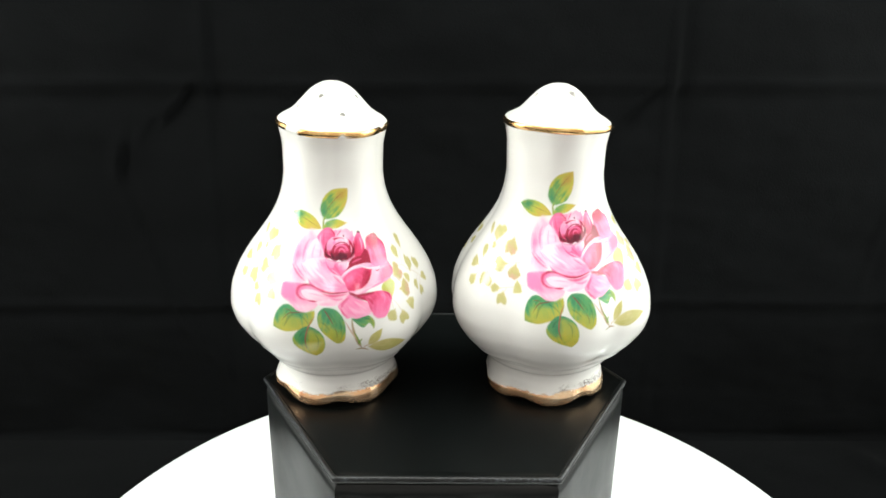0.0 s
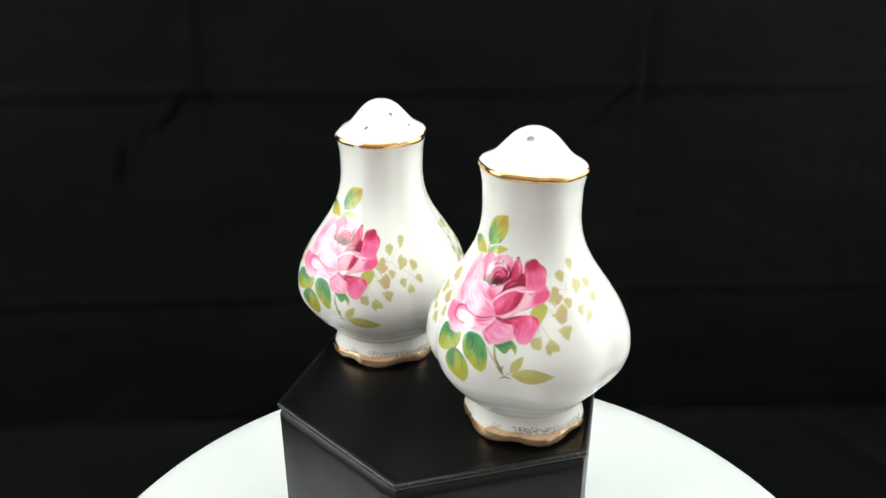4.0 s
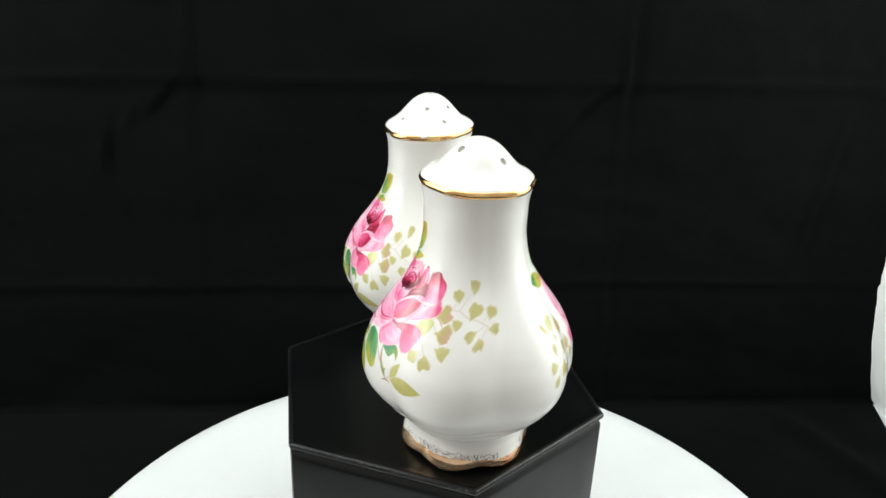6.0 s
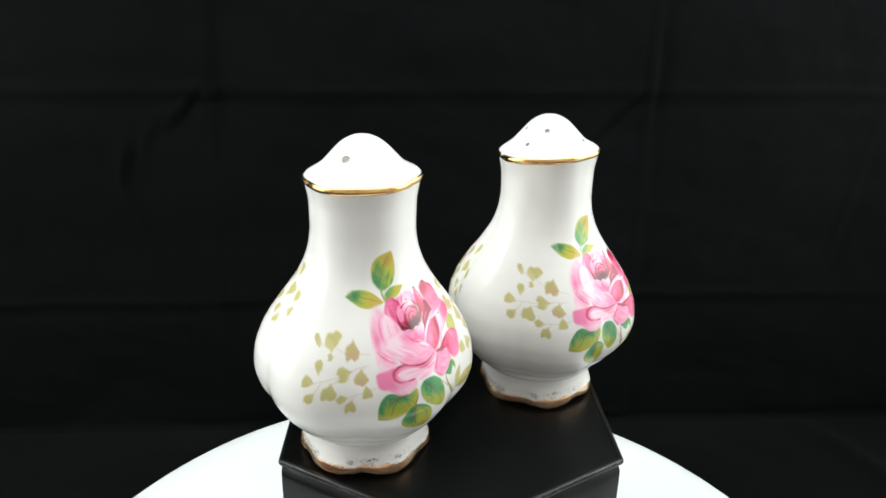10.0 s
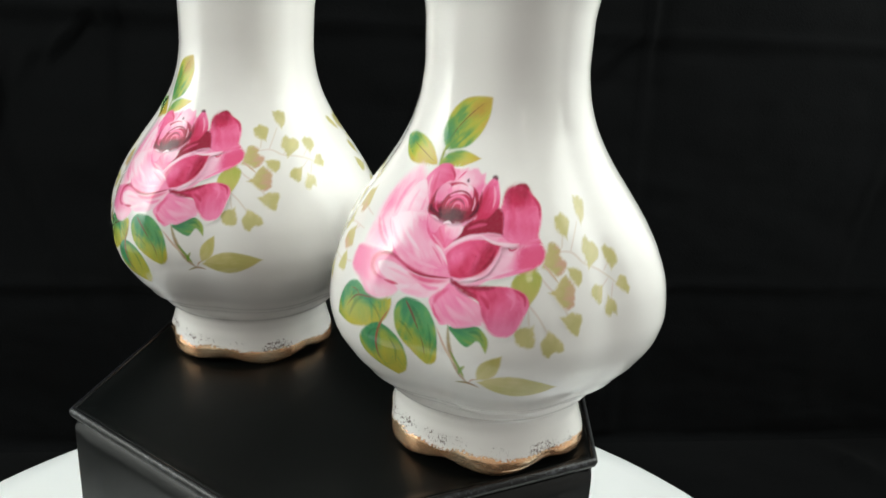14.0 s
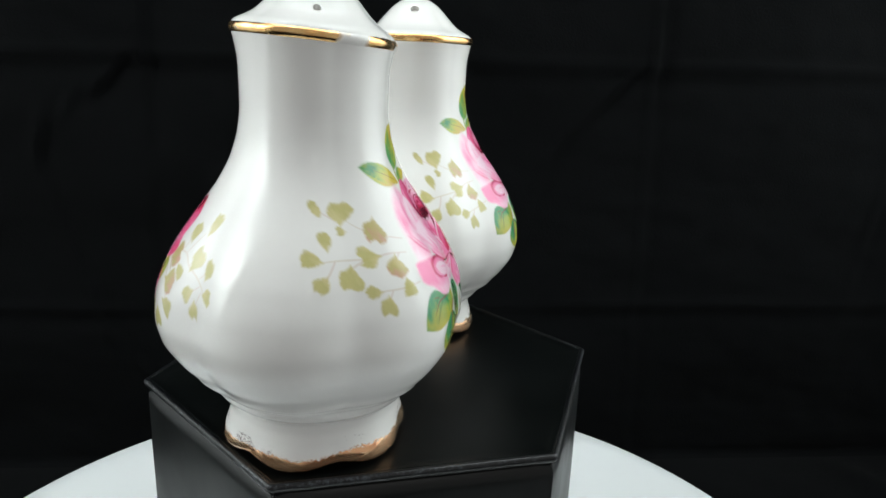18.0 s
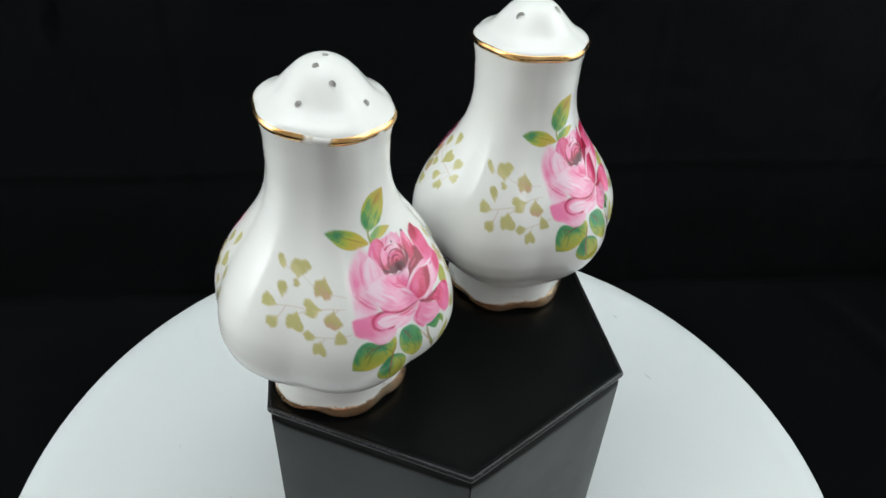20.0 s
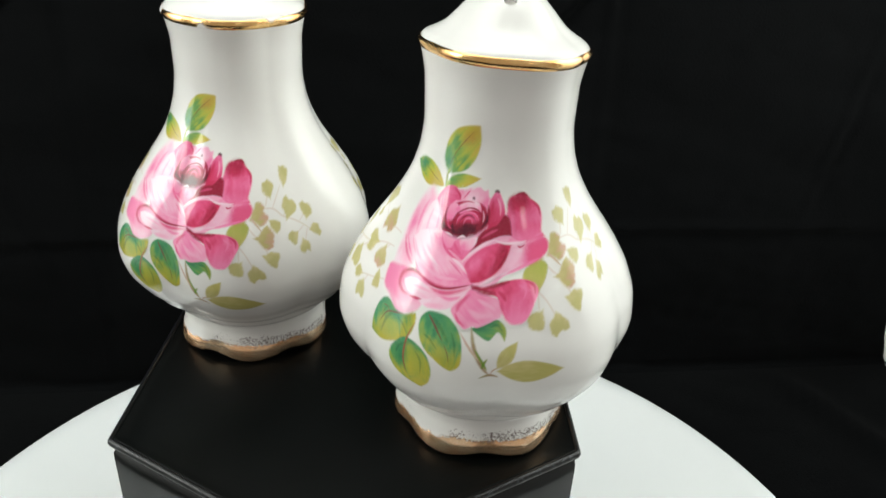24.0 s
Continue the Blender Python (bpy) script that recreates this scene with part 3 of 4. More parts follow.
        line(PINE, 0.0065, (-0.255, -0.341), (-0.235, -0.291), (-0.200, -0.259), dense=0.42)
        line(PINE, 0.0045, (-0.186, -0.267), (-0.158, -0.284), (-0.142, -0.304), dense=0.42)
        line(PINE, 0.0040, (-0.263, -0.293), (-0.241, -0.260), (-0.215, -0.252), dense=0.42)
        line(PINE, 0.0075, (-0.060, -0.237), (-0.031, -0.263), (0.004, -0.313), dense=0.42)
        line(PINE, 0.0045, (0.004, -0.271), (0.019, -0.309), (0.023, -0.354), dense=0.42)
        line(PINE, 0.0040, (-0.084, -0.290), (-0.060, -0.302), (-0.031, -0.334), dense=0.42)
        line(PINE, 0.0050, (-0.177, -0.378), (-0.165, -0.349), (-0.131, -0.328), dense=0.42)
        line(PINE, 0.0042, (-0.107, -0.347), (-0.085, -0.380), (-0.085, -0.428), dense=0.42)
        line(PINE, 0.0050, (0.123, -0.261), (0.149, -0.257), (0.170, -0.279), dense=0.42)
        # outer petals behind the bowl
        petal(4, 5, 0, (-0.107, 0.060), (-0.055, 0.099), (0.037, 0.094), (0.119, 0.036), (0.161, -0.041), (0.125, -0.141), (-0.013, -0.175), (-0.114, -0.159), (-0.157, -0.097), (-0.138, -0.009))
        petal(5, 6, 190, (-0.145, 0.086), (-0.170, 0.076), (-0.203, 0.039), (-0.227, -0.010), (-0.241, -0.051), (-0.250, -0.093), (-0.265, -0.133), (-0.250, -0.145), (-0.210, -0.136), (-0.168, -0.128), (-0.149, -0.095), (-0.123, -0.020), (-0.103, 0.033), soft=0.034)
        tint(TONES[4:6], 90, (-0.183, 0.051), (-0.215, 0.004), (-0.232, -0.053), (-0.211, -0.068), (-0.193, -0.029), (-0.170, 0.026))
        tint(TONES[5:7], 250, (-0.239, -0.083), (-0.251, -0.125), (-0.223, -0.134), (-0.189, -0.125), (-0.209, -0.096))
        dab(4, 0.0085, (-0.149, 0.053), (-0.168, 0.024), (-0.179, -0.011), (-0.183, -0.045))
        dab(5, 0.0060, (-0.205, 0.029), (-0.224, -0.023), (-0.234, -0.063))
        dab(3, 0.0080, (-0.237, -0.059), (-0.218, -0.084), (-0.193, -0.106), (-0.162, -0.124), dense=0.75)
        dab(4, 0.0060, (-0.220, -0.060), (-0.196, -0.086), (-0.169, -0.107))
        petal(4, 3, 0, (-0.119, 0.058), (-0.110, 0.079), (-0.086, 0.104), (-0.056, 0.109), (-0.042, 0.094), (-0.030, 0.070), (-0.053, 0.063), (-0.063, 0.040), (-0.067, 0.012), (-0.074, -0.018), (-0.087, 0.001), (-0.095, 0.034))
        dab(3, 0.0060, (-0.087, 0.089), (-0.088, 0.050), (-0.080, 0.009))
        dab(2, 0.0045, (-0.059, 0.103), (-0.039, 0.087), (-0.034, 0.071))
        dab(5, 0.0045, (-0.101, 0.076), (-0.104, 0.051), (-0.095, 0.025))
        petal(5, 6, 170, (-0.115, 0.055), (-0.137, 0.047), (-0.155, 0.018), (-0.166, -0.022), (-0.167, -0.057), (-0.140, -0.079), (-0.098, -0.078), (-0.080, -0.046), (-0.076, -0.014), (-0.093, 0.017))
        dab(5, 0.0060, (-0.125, 0.036), (-0.138, -0.009), (-0.135, -0.050))
        dab(4, 0.0050, (-0.100, 0.024), (-0.101, -0.013), (-0.108, -0.052), dense=0.60)
        petal(5, 4, 300, (-0.034, 0.074), (-0.021, 0.098), (-0.006, 0.110), (0.005, 0.106), (0.020, 0.116), (0.036, 0.105), (0.047, 0.110), (0.054, 0.083), (0.051, 0.051), (0.018, 0.060), (-0.018, 0.058))
        tint(TONES[5:7], 270, (-0.012, 0.097), (0.012, 0.104), (0.034, 0.086), (0.016, 0.069), (-0.017, 0.070))
        dab(3, 0.0035, (-0.027, 0.075), (-0.013, 0.094), (-0.005, 0.104))
        dab(0, 0.0058, (0.001, 0.085), (0.008, 0.082), (0.014, 0.083))
        # the tall petals on the right
        petal(2, 4, 285, (0.116, 0.060), (0.118, 0.082), (0.134, 0.092), (0.159, 0.100), (0.173, 0.093), (0.186, 0.080), (0.216, 0.059), (0.231, 0.033), (0.235, 0.004), (0.238, -0.023), (0.187, -0.038), (0.142, -0.021), (0.132, 0.010), (0.119, 0.036))
        tint(TONES[1:3], 300, (0.122, 0.077), (0.149, 0.094), (0.180, 0.075), (0.171, 0.048), (0.135, 0.045))
        tint(TONES[3:5], 300, (0.169, 0.027), (0.212, 0.036), (0.227, -0.003), (0.195, -0.027), (0.158, -0.014))
        dab(1, 0.0055, (0.135, 0.091), (0.159, 0.097), (0.177, 0.085))
        dab(2, 0.0050, (0.186, 0.077), (0.216, 0.054), (0.229, 0.024))
        dab(3, 0.0070, (0.143, 0.052), (0.159, 0.020), (0.155, -0.012))
        petal(6, 3, 15, (0.139, -0.027), (0.189, -0.037), (0.236, -0.015), (0.255, -0.030), (0.269, -0.046), (0.266, -0.070), (0.242, -0.087), (0.200, -0.104), (0.139, -0.128), (0.087, -0.149), (0.048, -0.152), (0.091, -0.127), (0.119, -0.100), (0.137, -0.065))
        tint(TONES[5:7], 0, (0.145, -0.049), (0.180, -0.053), (0.175, -0.087), (0.130, -0.117), (0.107, -0.127), (0.136, -0.084))
        tint(TONES[3:4], 20, (0.211, -0.037), (0.256, -0.042), (0.257, -0.069), (0.223, -0.088), (0.199, -0.065))
        dab(2, 0.0032, (0.167, -0.045), (0.179, -0.050), (0.193, -0.042))
        dab(4, 0.0055, (0.250, -0.079), (0.202, -0.097), (0.146, -0.120))
        dab(6, 0.0050, (0.136, -0.081), (0.115, -0.114), (0.078, -0.140))
        petal(4, 2, 255, (0.055, 0.044), (0.061, 0.081), (0.071, 0.099), (0.084, 0.102), (0.097, 0.082), (0.111, 0.049), (0.110, 0.024), (0.090, 0.002), (0.064, 0.004))
        dab(0, 0.0062, (0.068, 0.099), (0.077, 0.104), (0.088, 0.097))
        dab(5, 0.0042, (0.080, 0.086), (0.094, 0.060), (0.098, 0.031), dense=0.70)
        dab(2, 0.0060, (0.069, 0.082), (0.068, 0.046), (0.072, 0.013))
        dab(1, 0.0055, (0.054, 0.068), (0.061, 0.035), (0.057, 0.003))
        # lower petals: the curled one, the pale tongues and the deep one
        petal(4, 5, 320, (-0.270, -0.145), (-0.279, -0.165), (-0.281, -0.202), (-0.262, -0.216), (-0.243, -0.219), (-0.222, -0.234), (-0.194, -0.251), (-0.148, -0.247), (-0.111, -0.226), (-0.094, -0.199), (-0.060, -0.166), (-0.126, -0.137), (-0.171, -0.132), (-0.222, -0.138), soft=0.011)
        tint(TONES[4:5], 250, (-0.273, -0.165), (-0.234, -0.149), (-0.212, -0.169), (-0.208, -0.212), (-0.250, -0.212), (-0.274, -0.198))
        tint(TONES[5:7], 300, (-0.195, -0.220), (-0.137, -0.215), (-0.112, -0.217), (-0.149, -0.243), (-0.185, -0.243))
        petal(5, 6, 240, (-0.113, -0.203), (-0.080, -0.217), (-0.031, -0.215), (-0.000, -0.202), (0.028, -0.175), (0.048, -0.155), (0.050, -0.146), (-0.016, -0.157), (-0.073, -0.158), (-0.104, -0.168))
        petal(6, 5, 340, (-0.182, -0.166), (-0.161, -0.152), (-0.131, -0.151), (-0.089, -0.160), (-0.030, -0.169), (-0.068, -0.191), (-0.115, -0.197), (-0.161, -0.190), soft=0.009)
        dab(5, 0.0055, (-0.153, -0.168), (-0.112, -0.170), (-0.065, -0.177))
        dab(2, 0.0095, (-0.108, -0.142), (-0.159, -0.136), (-0.193, -0.150), (-0.201, -0.176), (-0.180, -0.195), (-0.143, -0.199), dense=0.85)
        dab(1, 0.0050, (-0.118, -0.135), (-0.154, -0.132), (-0.186, -0.143), dense=0.70)
        dab(2, 0.0055, (-0.153, -0.200), (-0.126, -0.200), (-0.102, -0.199))
        dab(5, 0.0040, (-0.189, -0.171), (-0.175, -0.188), (-0.147, -0.193), dense=0.80)
        dab(3, 0.0090, (-0.089, -0.162), (-0.030, -0.170), (0.040, -0.153))
        dab(4, 0.0070, (-0.053, -0.179), (-0.011, -0.185), (0.020, -0.175))
        dab(5, 0.0090, (-0.097, -0.211), (-0.065, -0.208), (-0.024, -0.204))
        petal(4, 5, 320, (-0.004, -0.207), (0.007, -0.231), (0.026, -0.250), (0.045, -0.264), (0.066, -0.256), (0.086, -0.259), (0.127, -0.245), (0.157, -0.230), (0.146, -0.190), (0.107, -0.173), (0.065, -0.159), (0.048, -0.152), (0.028, -0.176))
        dab(3, 0.0090, (0.012, -0.222), (0.020, -0.194), (0.050, -0.166))
        dab(3, 0.0060, (0.007, -0.217), (0.023, -0.241), (0.047, -0.258))
        dab(5, 0.0090, (0.045, -0.208), (0.084, -0.226), (0.137, -0.228))
        dab(4, 0.0070, (0.032, -0.202), (0.062, -0.233), (0.093, -0.248))
        dab(5, 0.0070, (0.068, -0.180), (0.103, -0.197), (0.138, -0.215))
        petal(2, 4, 305, (0.135, -0.183), (0.150, -0.210), (0.172, -0.242), (0.194, -0.252), (0.224, -0.250), (0.242, -0.231), (0.256, -0.191), (0.260, -0.163), (0.241, -0.140), (0.198, -0.131), (0.149, -0.138), (0.095, -0.150), (0.052, -0.144), (0.062, -0.158), (0.102, -0.173))
        tint(TONES[3:5], 270, (0.158, -0.194), (0.187, -0.170), (0.235, -0.177), (0.236, -0.218), (0.201, -0.244), (0.173, -0.231))
        dab(1, 0.0105, (0.052, -0.147), (0.084, -0.161), (0.130, -0.171))
        dab(1, 0.0075, (0.077, -0.155), (0.129, -0.146), (0.170, -0.137))
        dab(2, 0.0080, (0.129, -0.162), (0.150, -0.174), (0.166, -0.194))
        dab(4, 0.0050, (0.195, -0.145), (0.220, -0.160), (0.216, -0.189), dense=0.70)
        dab(2, 0.0050, (0.208, -0.134), (0.242, -0.148), (0.252, -0.173))
        # the bowl: pale on the left, deep on the right
        petal(6, 4, 315, (-0.192, -0.045), (-0.179, -0.049), (-0.152, -0.029), (-0.116, -0.021), (-0.074, -0.016), (-0.045, -0.022), (-0.010, -0.033), (0.017, -0.055), (0.013, -0.084), (0.034, -0.115), (0.047, -0.138), (0.024, -0.148), (-0.024, -0.156), (-0.066, -0.154), (-0.109, -0.139), (-0.144, -0.117), (-0.173, -0.084))
        tint(TONES[4:6], 300, (-0.102, -0.030), (-0.053, -0.028), (-0.031, -0.058), (-0.060, -0.085), (-0.089, -0.062))
        tint(TONES[4:6], 270, (-0.094, -0.129), (-0.037, -0.130), (0.018, -0.115), (0.040, -0.139), (-0.016, -0.153), (-0.066, -0.149))
        dab(5, 0.0060, (-0.181, -0.054), (-0.150, -0.089), (-0.104, -0.117))
        dab(4, 0.0042, (-0.189, -0.049), (-0.178, -0.071), (-0.157, -0.094), dense=0.65)
        dab(6, 0.0060, (-0.153, -0.043), (-0.119, -0.075), (-0.065, -0.107))
        dab(5, 0.0080, (-0.118, -0.033), (-0.088, -0.069), (-0.042, -0.095))
        dab(5, 0.0060, (-0.122, -0.110), (-0.061, -0.131), (0.005, -0.132))
        petal(4, 3, 260, (-0.076, -0.016), (-0.051, -0.018), (-0.019, -0.031), (0.006, -0.034), (0.027, -0.030), (0.027, -0.058), (0.005, -0.082), (-0.028, -0.079), (-0.056, -0.063), (-0.070, -0.045))
        petal(5, 4, 265, (-0.078, -0.015), (-0.064, -0.020), (-0.052, -0.014), (-0.040, -0.023), (-0.029, -0.018), (-0.031, -0.036), (-0.039, -0.054), (-0.059, -0.050))
        petal(6, 4, 265, (-0.015, -0.033), (-0.007, -0.023), (0.006, -0.023), (0.015, -0.013), (0.028, -0.020), (0.041, -0.019), (0.037, -0.039), (0.018, -0.057), (-0.006, -0.053))
        dab(3, 0.0060, (-0.034, -0.038), (-0.019, -0.056), (0.000, -0.073))
        dab(5, 0.0045, (-0.048, -0.059), (-0.021, -0.073), (0.009, -0.089), dense=0.70)
        petal(1, 1, 345, (0.041, -0.016), (0.061, 0.001), (0.089, 0.008), (0.106, 0.035), (0.119, 0.035), (0.131, 0.021), (0.141, -0.009), (0.142, -0.021), (0.103, -0.023), (0.066, -0.035), (0.034, -0.058), (0.021, -0.059), (0.036, -0.037))
        dab(3, 0.0055, (0.048, -0.026), (0.075, -0.011), (0.100, -0.002), dense=0.70)
        dab(1, 0.0080, (0.106, 0.026), (0.125, 0.010), (0.135, -0.016))
        dab(2, 0.0060, (0.053, -0.009), (0.079, 0.012), (0.097, 0.022))
        petal(3, 2, 325, (0.013, -0.094), (0.032, -0.069), (0.064, -0.049), (0.103, -0.038), (0.144, -0.041), (0.144, -0.069), (0.124, -0.108), (0.092, -0.129), (0.046, -0.139), (0.026, -0.116))
        tint(TONES[1:3], 320, (0.112, -0.049), (0.139, -0.050), (0.136, -0.081), (0.113, -0.113), (0.069, -0.133), (0.096, -0.103))
        tint(TONES[3:5], 140, (0.024, -0.100), (0.043, -0.077), (0.070, -0.066), (0.059, -0.099), (0.040, -0.119))
        dab(1, 0.0065, (0.139, -0.051), (0.133, -0.084), (0.106, -0.116))
        dab(3, 0.0070, (0.070, -0.069), (0.099, -0.073), (0.097, -0.100), dense=0.60)
        # pale turned-over edges and the shadow beneath the bowl
        dab(6, 0.0060, (-0.000, -0.091), (0.025, -0.065), (0.060, -0.042), (0.097, -0.028))
        dab(6, 0.0050, (0.087, -0.029), (0.127, -0.039), (0.175, -0.037), (0.196, -0.031))
        dab(6, 0.0055, (-0.032, -0.079), (-0.003, -0.092), (0.028, -0.119), dense=0.85)
        dab(3, 0.0035, (-0.039, -0.085), (-0.012, -0.102), (0.014, -0.122), dense=0.60)
        dab(2, 0.0065, (-0.155, -0.125), (-0.112, -0.142), (-0.066, -0.155), (-0.013, -0.156), (0.050, -0.141), dense=0.85)
        dab(1, 0.0036, (-0.096, -0.151), (-0.040, -0.159), (0.047, -0.143), dense=0.85)
        dab(1, 0.0075, (0.043, -0.140), (0.054, -0.151), (0.080, -0.151))
        # the heart: nested petals, dark between them
        petal(2, 1, 270, (-0.082, -0.008), (-0.079, 0.028), (-0.065, 0.053), (-0.025, 0.071), (0.016, 0.073), (0.045, 0.061), (0.060, 0.031), (0.054, 0.002), (0.025, -0.015), (-0.020, -0.023), (-0.062, -0.018))
        petal(5, 4, 270, (-0.065, 0.055), (-0.049, 0.064), (-0.036, 0.055), (-0.041, 0.031), (-0.055, 0.010), (-0.068, 0.010), (-0.072, 0.034))
        petal(6, 4, 275, (-0.044, 0.048), (-0.029, 0.063), (-0.004, 0.074), (0.023, 0.072), (0.034, 0.057), (0.033, 0.043), (0.006, 0.049), (-0.025, 0.035))
        tint(TONES[1:3], 260, (-0.077, 0.000), (-0.059, 0.014), (-0.037, 0.003), (-0.034, -0.020), (-0.064, -0.016), soft=0.014)
        petal(3, 1, 270, (-0.033, 0.019), (-0.019, 0.036), (0.000, 0.044), (0.020, 0.040), (0.034, 0.024), (0.026, -0.000), (-0.009, -0.010), (-0.030, 0.000))
        tint(TONES[0:2], 90, (-0.077, 0.000), (-0.050, 0.010), (-0.001, 0.014), (0.041, 0.028), (0.059, 0.017), (0.046, -0.007), (0.004, -0.022), (-0.045, -0.025), soft=0.022)
        dab(1, 0.0034, (-0.046, 0.006), (-0.044, 0.025), (-0.026, 0.044), (0.002, 0.055), (0.029, 0.048), (0.043, 0.025), (0.039, 0.005))
        dab(4, 0.0034, (-0.034, 0.005), (-0.030, 0.025), (-0.006, 0.042), (0.020, 0.039), (0.034, 0.020), dense=0.75)
        dab(0, 0.0032, (-0.024, 0.001), (-0.023, 0.020), (-0.003, 0.035), (0.017, 0.029), (0.026, 0.011), dense=0.65)
        dab(4, 0.0040, (-0.013, 0.009), (-0.007, 0.024), (0.008, 0.026), (0.016, 0.012), dense=0.70)
        dab(0, 0.0075, (-0.078, 0.011), (-0.071, -0.004), (-0.050, -0.013))
        dab(0, 0.0062, (-0.047, 0.011), (-0.044, -0.008), (-0.024, -0.018))
        dab(0, 0.0062, (0.053, 0.046), (0.057, 0.022), (0.042, -0.001))
        dab(0, 0.0135, (-0.038, -0.017), (0.000, -0.004), (0.036, -0.005))
        dab(0, 0.0075, (-0.016, -0.003), (0.000, 0.009), (0.022, 0.005), dense=0.75)
        dab(3, 0.0034, (-0.062, 0.022), (-0.061, 0.003), (-0.046, -0.008), dense=0.70)
        dab(5, 0.0034, (0.040, 0.052), (0.047, 0.034), (0.046, 0.015), dense=0.70)
        dab(2, 0.0030, (-0.032, 0.061), (-0.009, 0.072), (0.016, 0.069), dense=0.70)
        dab(6, 0.0042, (-0.026, -0.030), (-0.010, -0.022), (0.003, -0.025))
        dab(6, 0.0038, (-0.071, -0.018), (-0.054, -0.020), (-0.037, -0.025), dense=0.80)


ART = Artwork()
ART.ferns()
ART.rose()


def print_on(thing, form, back, angle, z0, lean):
    """Fires the transfer onto one side of a shaker."""
    a0 = math.radians(angle) + (math.pi if back else 0)
    c, s = math.cos(radians(lean)), math.sin(radians(lean))
    plants = {}
    for name, plant, verts, faces, colours, level, _ in ART.pieces:
        lift = 0.0003 + 0.00009 * level
        points = []
        for u, v in verts:
            z = max(0.20, z0 - u * s + v * c)
            points.append(body_point(z, a0 + (u * c + v * s) / smooth_curve(RADIUS, z), form, lift))
        if plant not in plants:
            plants[plant] = new(("fern_print", "fern_print", "rose_print")[plant])
            plants[plant].parent = thing
            plants[plant]["label"] = ("pale olive fern sprig printed under glaze", "pale olive fern sprig printed under glaze", "pink rose with green leaves printed under glaze")[plant]
        me = bpy.data.meshes.new(name)
        me.from_pydata(points, [], faces)
        paint = me.attributes.new("paint", "FLOAT_COLOR", "POINT")
        paint.data.foreach_set("color", np.concatenate([colours, np.ones((len(colours), 1))], axis=1).astype(np.float32).ravel())
        me.polygons.foreach_set("use_smooth", [True] * len(me.polygons))
        me.materials.append(PRINT)
        ob = new(name, me)
        ob.parent = plants[plant]


def shaker(name, label, form, holes, size, gilding, prints):
    thing = new(name)
    tagged(thing, label, "shaker", "rose-printed salt and pepper set")
    zs = [0.183 + 0.0083 * k for k in range(147)] + [1.40]
    part("body", lathe(zs, 288, lambda z, a: body_point(z, a, form)), PORCELAIN, thing)
    foot = lathe([0.0] + [0.006 + 0.0095 * k for k in range(20)], 144, lambda z, a: foot_point(z, a, form), closed_bottom=True)
    part("foot", foot, FOOT, thing, "scalloped white foot with worn gilt edge")
    me = cap_mesh(form, holes, size)
    me.materials.append(PORCELAIN)
    cap = new("cap", me)
    cap.parent = thing
    cap["label"] = "pierced white dome"
    band = [(1.382, 0.0), (1.384, 0.0018), (1.391, 0.0030), (1.399, 0.0034), (1.405, 0.0030), (1.409, 0.0018), (1.411, 0.0)]

    def rim_point(row, a):
        z, lift = row
        if z <= 1.4:
            return body_point(z, a, form, lift)
        return dome_point(0.266 - (z - 1.40) * 0.45, a, form) + at(lift, 0, a)
    part("gold_rim", lathe(band, 144, rim_point), gilding, thing, "worn gold line")
    for back, angle, z, lean in prints:
        print_on(thing, form, back, angle, z, lean)
    return thing


shaker_a = shaker("salt_shaker", "white porcelain shaker with many small holes, pink roses and worn gilding", Form(radians(38), 0.025, 0.020, radians(25)),
                  [(-62.6, 0.177), (-17, 0.121), (21.7, 0.187), (72, 0.129), (105, 0.188), (134, 0.128), (-53, 0.066), (60, 0.012), (-150, 0.185)], 0.0125, WORN_RIM,
                  ((False, 11.7, 0.856, 6.9), (True, 13.2, 0.822, 6)))
shaker_b = shaker("pepper_shaker", "white porcelain shaker with three larger holes, pink roses and gilt edges", Form(0.0, 0.034, 0.012, radians(95)),
                  [(27.3, 0.106), (-74.7, 0.121), (124, 0.146)], 0.0185, RIM,
                  ((False, 10.7, 0.937, -1.9), (True, 8.1, 0.853, -7.1)))

# ---- the box ----
box = new("display_box")
tagged(box, "black hexagonal leatherette box with padded piped lid", "box")


def rounded_hexagon(r, corner, n=5):
    """Outline of a hexagon of circumradius r with rounded corners."""
    pts = []
    d = corner / math.cos(radians(30))
    for k in range(6):
        a = radians(60 * k)
        c = Vector(((r - d) * math.cos(a), (r - d) * math.sin(a)))
        pts += [c + Vector((math.cos(a + radians(-30 + 60 * j / n)), math.sin(a + radians(-30 + 60 * j / n)))) * corner for j in range(n + 1)]
    return pts


def hex_tower(rows, corner):
    """Rings of (z, circumradius), closed at both ends."""
    bm = bmesh.new()
    rings = [[bm.verts.new((p.x * U, p.y * U, z * U)) for p in rounded_hexagon(r * 1.014, corner)] for z, r in rows]
    n = len(rings[0])
    for a, b in zip(rings, rings[1:]):
        for k in range(n):
            bm.faces.new((a[k], b[k], b[(k + 1) % n], a[(k + 1) % n]))
    bm.faces.new(rings[0])
    bm.faces.new(rings[-1][::-1])
    bmesh.ops.recalc_face_normals(bm, faces=bm.faces[:])
    return bm


